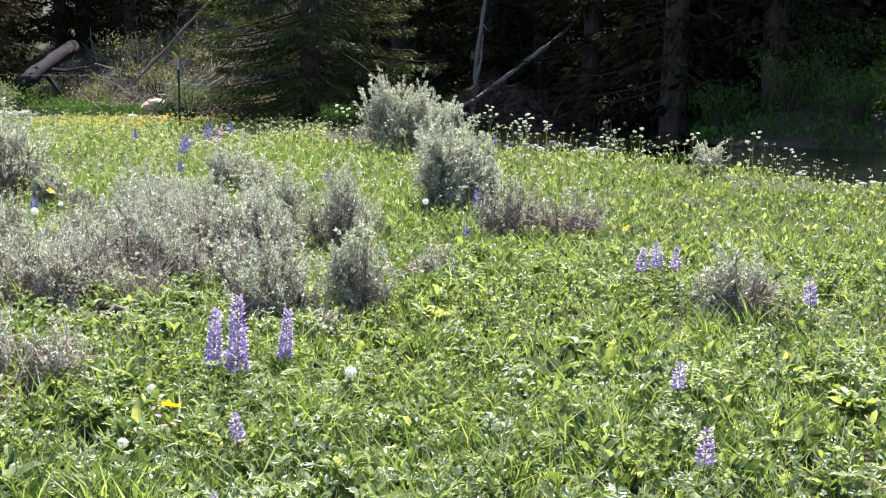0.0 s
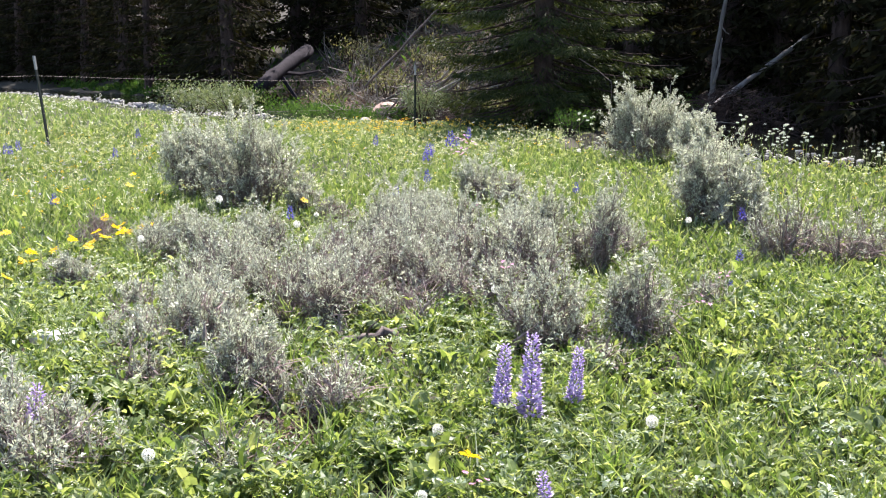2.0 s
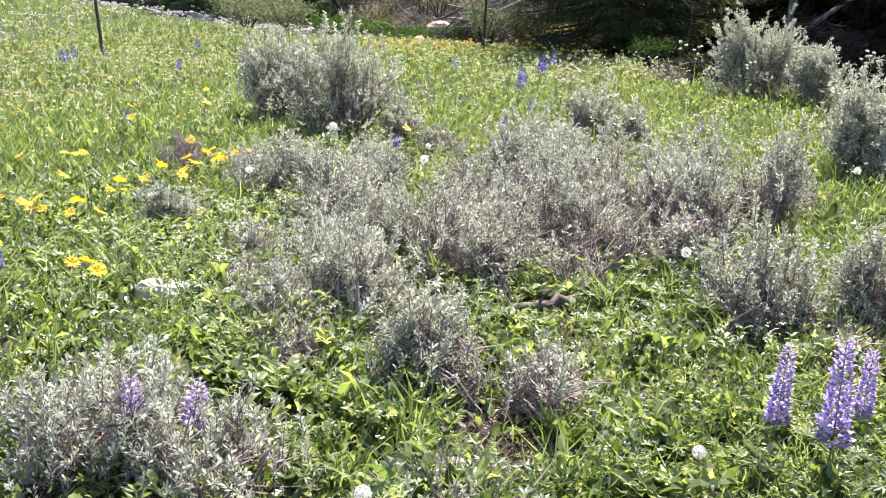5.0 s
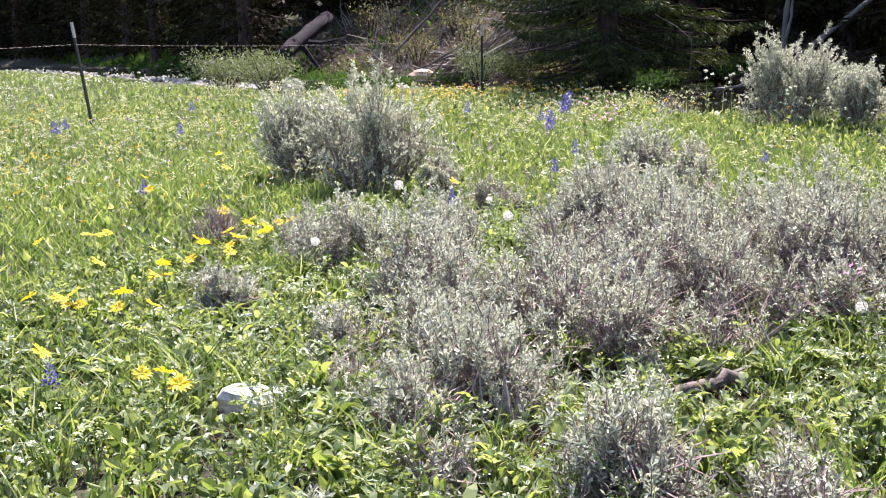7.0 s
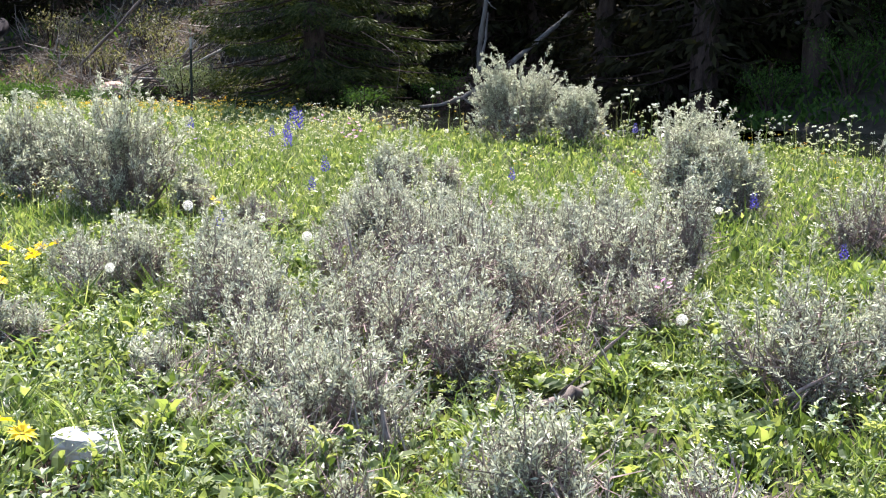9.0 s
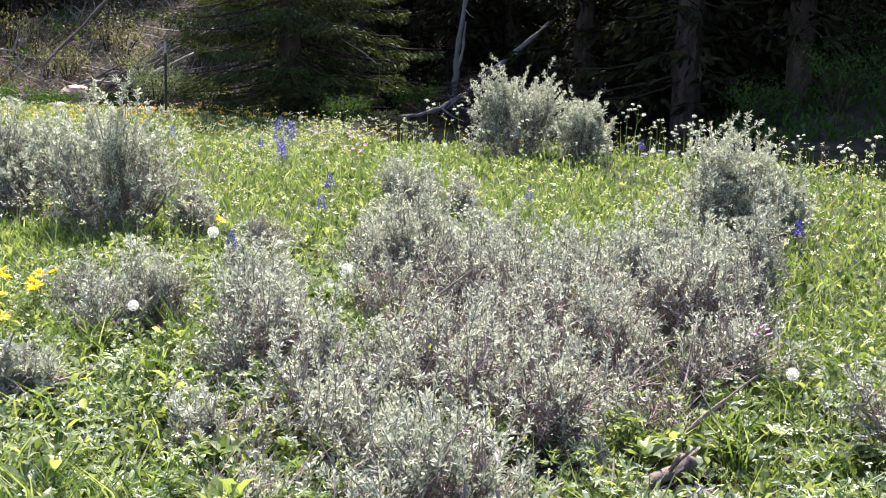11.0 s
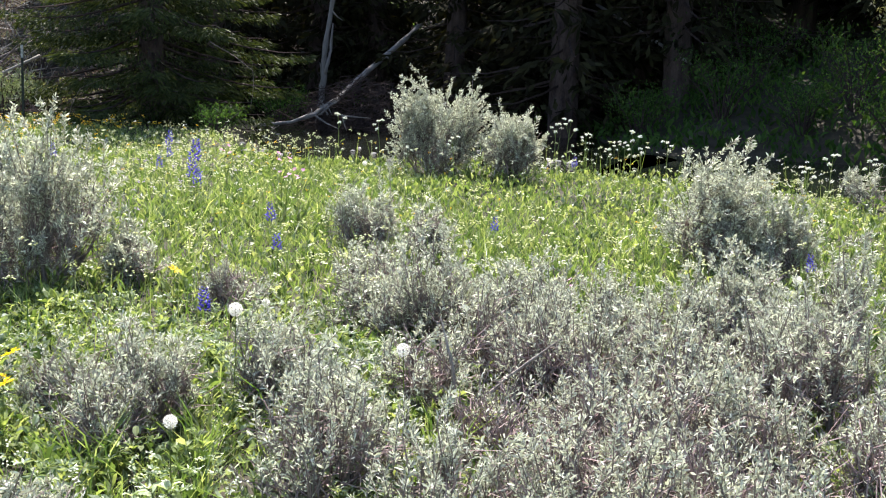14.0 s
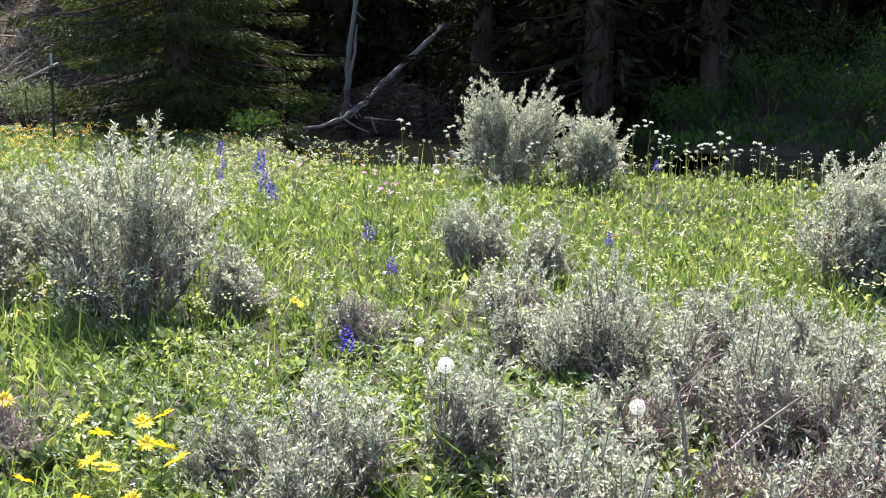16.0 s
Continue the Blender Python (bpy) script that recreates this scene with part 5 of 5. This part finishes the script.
def build_bars(name, label, mat, n, k0, k1, s0, s1, lo, hi, seed):
    """Stones in a strip along the creek: from one bend of the bank to another, between two distances past its edge."""
    r = np.random.default_rng(seed)
    pile = Pile()
    for _ in range(n):
        k = r.uniform(k0, k1)
        i = int(k)
        a, b = BANK[i], BANK[i + 1]
        d = (b - a) / np.hypot(*(b - a))
        x, y = a + (b - a) * (k - i) + np.array([-d[1], d[0]]) * r.uniform(s0, s1)
        q = r.uniform(lo, hi)
        stone(pile, np.array([x, y, max(ground_z(x, y), WATER_Z - 0.02) + q * 0.22]), np.array([q, q * r.uniform(0.6, 1), q * r.uniform(0.35, 0.6)]), r)
    tagged(new(name, pile.mesh(name, mat)), label, "gravel", kind="stuff")


build_bars("gravel_bar", "pale sunlit gravel bar beside the far creek bend", M_STONE, 360, 1.2, 3.3, 0.3, 2.4, 0.05, 0.15, 45)
build_bars("riffle_stones", "small pale stones breaking the creek's surface", M_STONE, 110, 8.0, 9.6, 1.6, 4.4, 0.02, 0.065, 46)
build_bars("bank_stones", "pale stones and debris along the meadow bank", M_STONE, 300, 9.0, 13.0, 0.1, 1.4, 0.02, 0.06, 47)


# ---- shrubs across the creek ----
def leafy_shrub(x, y, tall, wide, seed, label, mat=M_WILLOW, leaf=0.06, count=1500, name="willow_shrub"):
    r = np.random.default_rng(seed)
    bush = thing(name, (x, y, ground_z(x, y) - 0.05), label, "shrub", "leafy shrubs along the creek")
    wood, green = Pile(), Pile()
    stems = 10 + int(wide * 3)
    ends = []
    for k in range(stems):
        a = k * 2.4
        d = np.array([math.cos(a), math.sin(a), 0]) * wide * 0.5 * math.sqrt(r.uniform(0.05, 1))
        top = d + [0, 0, tall * r.uniform(0.6, 1.0)]
        p = np.stack([d * 0.1, d * 0.4 + [0, 0, tall * 0.4], d * 0.8 + [0, 0, tall * 0.65], top])
        tube(wood, p, [0.018, 0.013, 0.009, 0.004], 4)
        ends.append(p)
    n = count
    w = r.integers(0, stems, n)
    t = r.uniform(0.15, 1, n) ** 0.7 * 3
    P = np.array(ends)
    i = np.minimum(t.astype(int), 2)
    base = P[w, i] + (P[w, i + 1] - P[w, i]) * (t - i)[:, None] + r.normal(size=(n, 3)) * wide * 0.08
    way = unit(r.normal(size=(n, 3)) * 0.6 + [0, 0, 0.5])
    L = leaf * r.uniform(0.6, 1.4, n)
    leaves(green, base, way, L, L * 0.38, 0.25, r)
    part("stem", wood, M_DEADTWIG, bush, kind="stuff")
    part("foliage", green, mat, bush, kind="stuff")


for k, (x, y, h, w) in enumerate([(0.9, 23.2, 1.2, 1.6), (2.3, 22.8, 1.3, 1.8), (3.6, 22.0, 1.1, 1.6), (5.0, 21.0, 1.2, 1.7), (6.3, 19.8, 1.3, 1.8), (2.9, 24.4, 1.7, 2.0), (4.6, 23.0, 1.6, 1.9), (8.0, 18.6, 1.5, 2.0),
                                  (9.8, 17.2, 1.6, 2.2), (-7.0, 26.8, 1.0, 1.4), (12.0, 15.5, 1.6, 2.2)]):
    leafy_shrub(x, y, h, w, 200 + k, "green leafy shrub in shade across the creek", count=1700)
leafy_shrub(5.55, 20.7, 3.3, 2.3, 219, "sunlit yellow-green leafy sapling beside the creek", M_OLIVE, 0.10, 4200, "sapling")
leafy_shrub(-17.4, 20.7, 0.85, 2.0, 220, "grey-green low willow at the far bank", M_WILLOW_GREY, 0.07, 3400)
leafy_shrub(-15.7, 20.3, 0.85, 1.8, 221, "grey-green low willow at the far bank", M_WILLOW_GREY, 0.07, 3000)
leafy_shrub(-9.95, 20.3, 1.05, 1.2, 222, "pale green leafy shrub beside the steel post", M_WILLOW_GREY, 0.055, 2400)
leafy_shrub(-5.9, 19.6, 0.55, 0.9, 223, "small grey-green shrub at the creek bend", M_WILLOW, 0.05, 900)
for k, (x, y, h, w) in enumerate([(-19.5, 27.4, 0.45, 1.8), (-22.5, 29.7, 0.5, 2.0), (-25.5, 31.0, 0.8, 2.6), (-16.0, 25.6, 0.5, 1.4), (-14.2, 25.5, 0.6, 1.4), (-29.0, 33.0, 1.1, 2.8), (-33, 36, 1.2, 3.0)]):
    leafy_shrub(x, y, h, w, 230 + k, "dark green low shrub on the shaded far bank", M_WILLOW, 0.09, 1300)


def build_forest_floor():
    r = np.random.default_rng(44)
    pile = Pile()
    n = 30000
    x = np.r_[r.uniform(-60, 26, n), r.uniform(-8, 16, n // 8), r.uniform(-70, -22, n // 2)]
    s = np.r_[WIDTH + 0.2 + r.uniform(0, 1, n) ** 1.5 * 11, WIDTH + 0.2 + r.uniform(0, 1, n // 8) * 6, WIDTH + 0.2 + r.uniform(0, 1, n // 2) * 9]
    y = np.interp(x, BANK[:, 0], BANK[:, 1]) + s * 1.1
    ok = (beyond(x, y) > WIDTH + 0.2) & ~((x > -25 - 0.85 * (y - 26)) & (x < -9)) | ((beyond(x, y) > WIDTH + 0.2) & (x < -9) & (r.uniform(0, 1, len(x)) < 0.06))
    p = np.stack([x[ok], y[ok], height(x[ok], y[ok])], -1)
    n = len(p)
    p[:, 2] += r.uniform(0, 0.35, n) * (0.5 + 0.5 * ripple(p[:, 0], p[:, 1], 1.1))
    way = unit(np.stack([r.normal(size=n) * 0.8, r.normal(size=n) * 0.8, np.ones(n)], -1))
    L = r.uniform(0.10, 0.26, n) * np.where(p[:, 0] < -20, 1.7, 1.0)
    leaves(pile, p, way, L, L * 0.35, 0.3, r)
    tagged(new("forest_floor_plants", pile.mesh("forest_floor_plants", M_WILLOW)), "dark green undergrowth on the shaded far bank", "undergrowth", kind="stuff")


build_forest_floor()
for k, (x, y, h, w) in enumerate([(-22.5, 31.8, 1.5, 2.2), (-21.0, 32.6, 2.1, 2.2), (-19.6, 31.6, 1.7, 2.0), (-18.2, 32.4, 2.3, 2.4), (-17.2, 31.2, 1.5, 1.8), (-16.0, 30.6, 1.8, 2.0), (-14.8, 29.9, 1.5, 1.8),
                                  (-13.6, 29.0, 1.5, 1.8), (-15.4, 32.0, 2.3, 2.2), (-20.0, 34.5, 2.5, 2.6), (-23.5, 35.5, 2.5, 2.6), (-26.5, 38.0, 2.6, 2.6)]):
    leafy_shrub(x, y, h * 0.62, w * 0.8, 260 + k, "thin olive-green sapling on the sunlit slope", M_OLIVE, 0.10, 420, "sapling")
for k, (x, y, h, w) in enumerate([(-21.3, 30.4, 0.35, 1.4)]):
    leafy_shrub(x, y, h, w, 280 + k, "dark green low shrub on the shaded far bank", M_WILLOW, 0.10, 1500)


def build_slope_litter():
    """Twigs, dry leaves and weeds on the sunlit slope."""
    r = np.random.default_rng(43)
    for name, label, mat, n, ln in [("slope_litter", "dry twigs and leaf litter on the slope", M_LITTER, 42000, 0.16), ("slope_weeds", "patchy green weeds on the sunlit slope", M_OLIVE, 9000, 0.10)]:
        pile = Pile()
        x, y = r.uniform(-30, -9.5, n), 25 + 24 * r.uniform(0, 1, n) ** 1.5
        ok = beyond(x, y) > WIDTH - 0.5
        p = np.stack([x[ok], y[ok], height(x[ok], y[ok])], -1)
        n = len(p)
        if mat is M_LITTER:
            way = unit(np.stack([r.normal(size=n), r.normal(size=n), r.normal(size=n) * 0.35 + 0.25], -1))
            blades(pile, p + [0, 0, 0.02], way, r.uniform(0.5, 3.0, n) * ln, np.full(n, 0.028), 0.3, r)
        else:
            way = unit(np.stack([r.normal(size=n) * 0.6, r.normal(size=n) * 0.6, np.ones(n)], -1))
            leaves(pile, p, way, r.uniform(0.6, 1.8, n) * ln, np.full(n, ln * 0.4), 0.3, r)
        tagged(new(name, pile.mesh(name, mat)), label, "litter", kind="stuff")


build_slope_litter()


def build_slope_sticks():
    """Dead sticks strewn over the sunlit slope."""
    r = np.random.default_rng(48)
    pile = Pile()
    for k in range(620):
        y = 26 + 16 * r.uniform() ** 1.4
        x = r.uniform(-18.5 - 0.8 * (y - 26), -11.0 - 0.55 * (y - 25))
        if float(beyond(x, y)) < WIDTH - 0.3:
            continue
        c = np.array([x, y, ground_z(x, y)])
        d = unit(np.array([r.normal() * 0.8 + 0.4, r.normal() * 0.5, abs(r.normal()) * 0.7])) * r.uniform(0.4, 1.5)
        tube(pile, np.stack([c - d * 0.1, c + d * 0.5 + r.normal(size=3) * 0.05, c + d]), np.array([0.022, 0.017, 0.007]) * r.uniform(0.5, 1.4), 4)
    tagged(new("slope_sticks", pile.mesh("slope_sticks", M_DEAD)), "pale dead sticks strewn over the slope", "litter", kind="stuff")


build_slope_sticks()


# ---- fence ----
def steel_post(x, y, lean, tall, label):
    ob = thing("steel_fence_post", (x, y, ground_z(x, y) - 0.03), label, "fence post", "steel posts of the wire fence")
    body, tip, clip = Pile(), Pile(), Pile()
    top = np.array([lean[0], lean[1], tall])
    for w, d, off in ((0.034, 0.008, 0.0), (0.008, 0.034, 0.019)):   # flange and web of the T section
        a = np.array([[-w / 2, -d / 2], [w / 2, -d / 2], [w / 2, d / 2], [-w / 2, d / 2]]) + [0, off + 0.003]
        lo, hi = np.c_[a, np.zeros(4)], np.c_[a, np.zeros(4)] + top * 0.86
        body.add(np.r_[lo, hi], [[0, 1, 5, 4], [1, 2, 6, 5], [2, 3, 7, 6], [3, 0, 4, 7], [4, 5, 6, 7]])
        a2 = np.c_[a, np.zeros(4)]
        tip.add(np.r_[a2 + top * 0.862, a2 + top], [[0, 1, 5, 4], [1, 2, 6, 5], [2, 3, 7, 6], [3, 0, 4, 7], [4, 5, 6, 7]])
    for f in np.linspace(0.1, 0.84, 16):
        c = top * f + [0, -0.006, 0]
        beads(clip, c[None], np.array([0.006]))
    shaft = part("shaft", body, M_POST, ob)
    part("painted_tip", tip, M_POSTTIP, shaft, "white painted tip")
    part("stud", clip, M_POST, shaft, kind="stuff")
    return np.array(ob.location) + top


P1 = steel_post(-10.0, 10.7, (-0.44, 0.10), 1.52, "leaning dark green steel post with a white tip")
P2 = steel_post(-8.15, 17.6, (0.0, 0.0), 1.36, "upright dark green steel post with a white tip")


def fence_wire(a, b, sag, label):
    k = np.linspace(0, 1, 14)
    p = a + (b - a) * k[:, None]
    p[:, 2] -= sag * 4 * k * (1 - k)
    ob = thing("fence_wire", a, label, "wire", "wires of the fence")
    w = Pile()
    tube(w, p - a, np.full(14, 0.0015), 4)
    strand = part("strand", w, M_WIRE, ob)
    barb = Pile()
    for t in np.linspace(0.02, 0.98, 40):
        c = np.array([np.interp(t, k, p[:, j]) for j in range(3)]) - a
        beads(barb, c[None], np.array([0.004]))
    part("barb", barb, M_WIRE, strand, kind="stuff")


B1, B2 = np.array([-10.0, 10.7, 0.15]), np.array([-8.15, 17.6, 0.25])
P0 = np.array([-10.6, 3.4, 1.3])
for f in (0.80, 0.42):
    fence_wire(B1 + (P1 - B1) * f, B2 + (P2 - B2) * f, 0.05, "thin grey barbed wire strung between steel posts")
    fence_wire(P0 * [1, 1, f / 0.80], B1 + (P1 - B1) * f, 0.05, "thin grey barbed wire strung between steel posts")
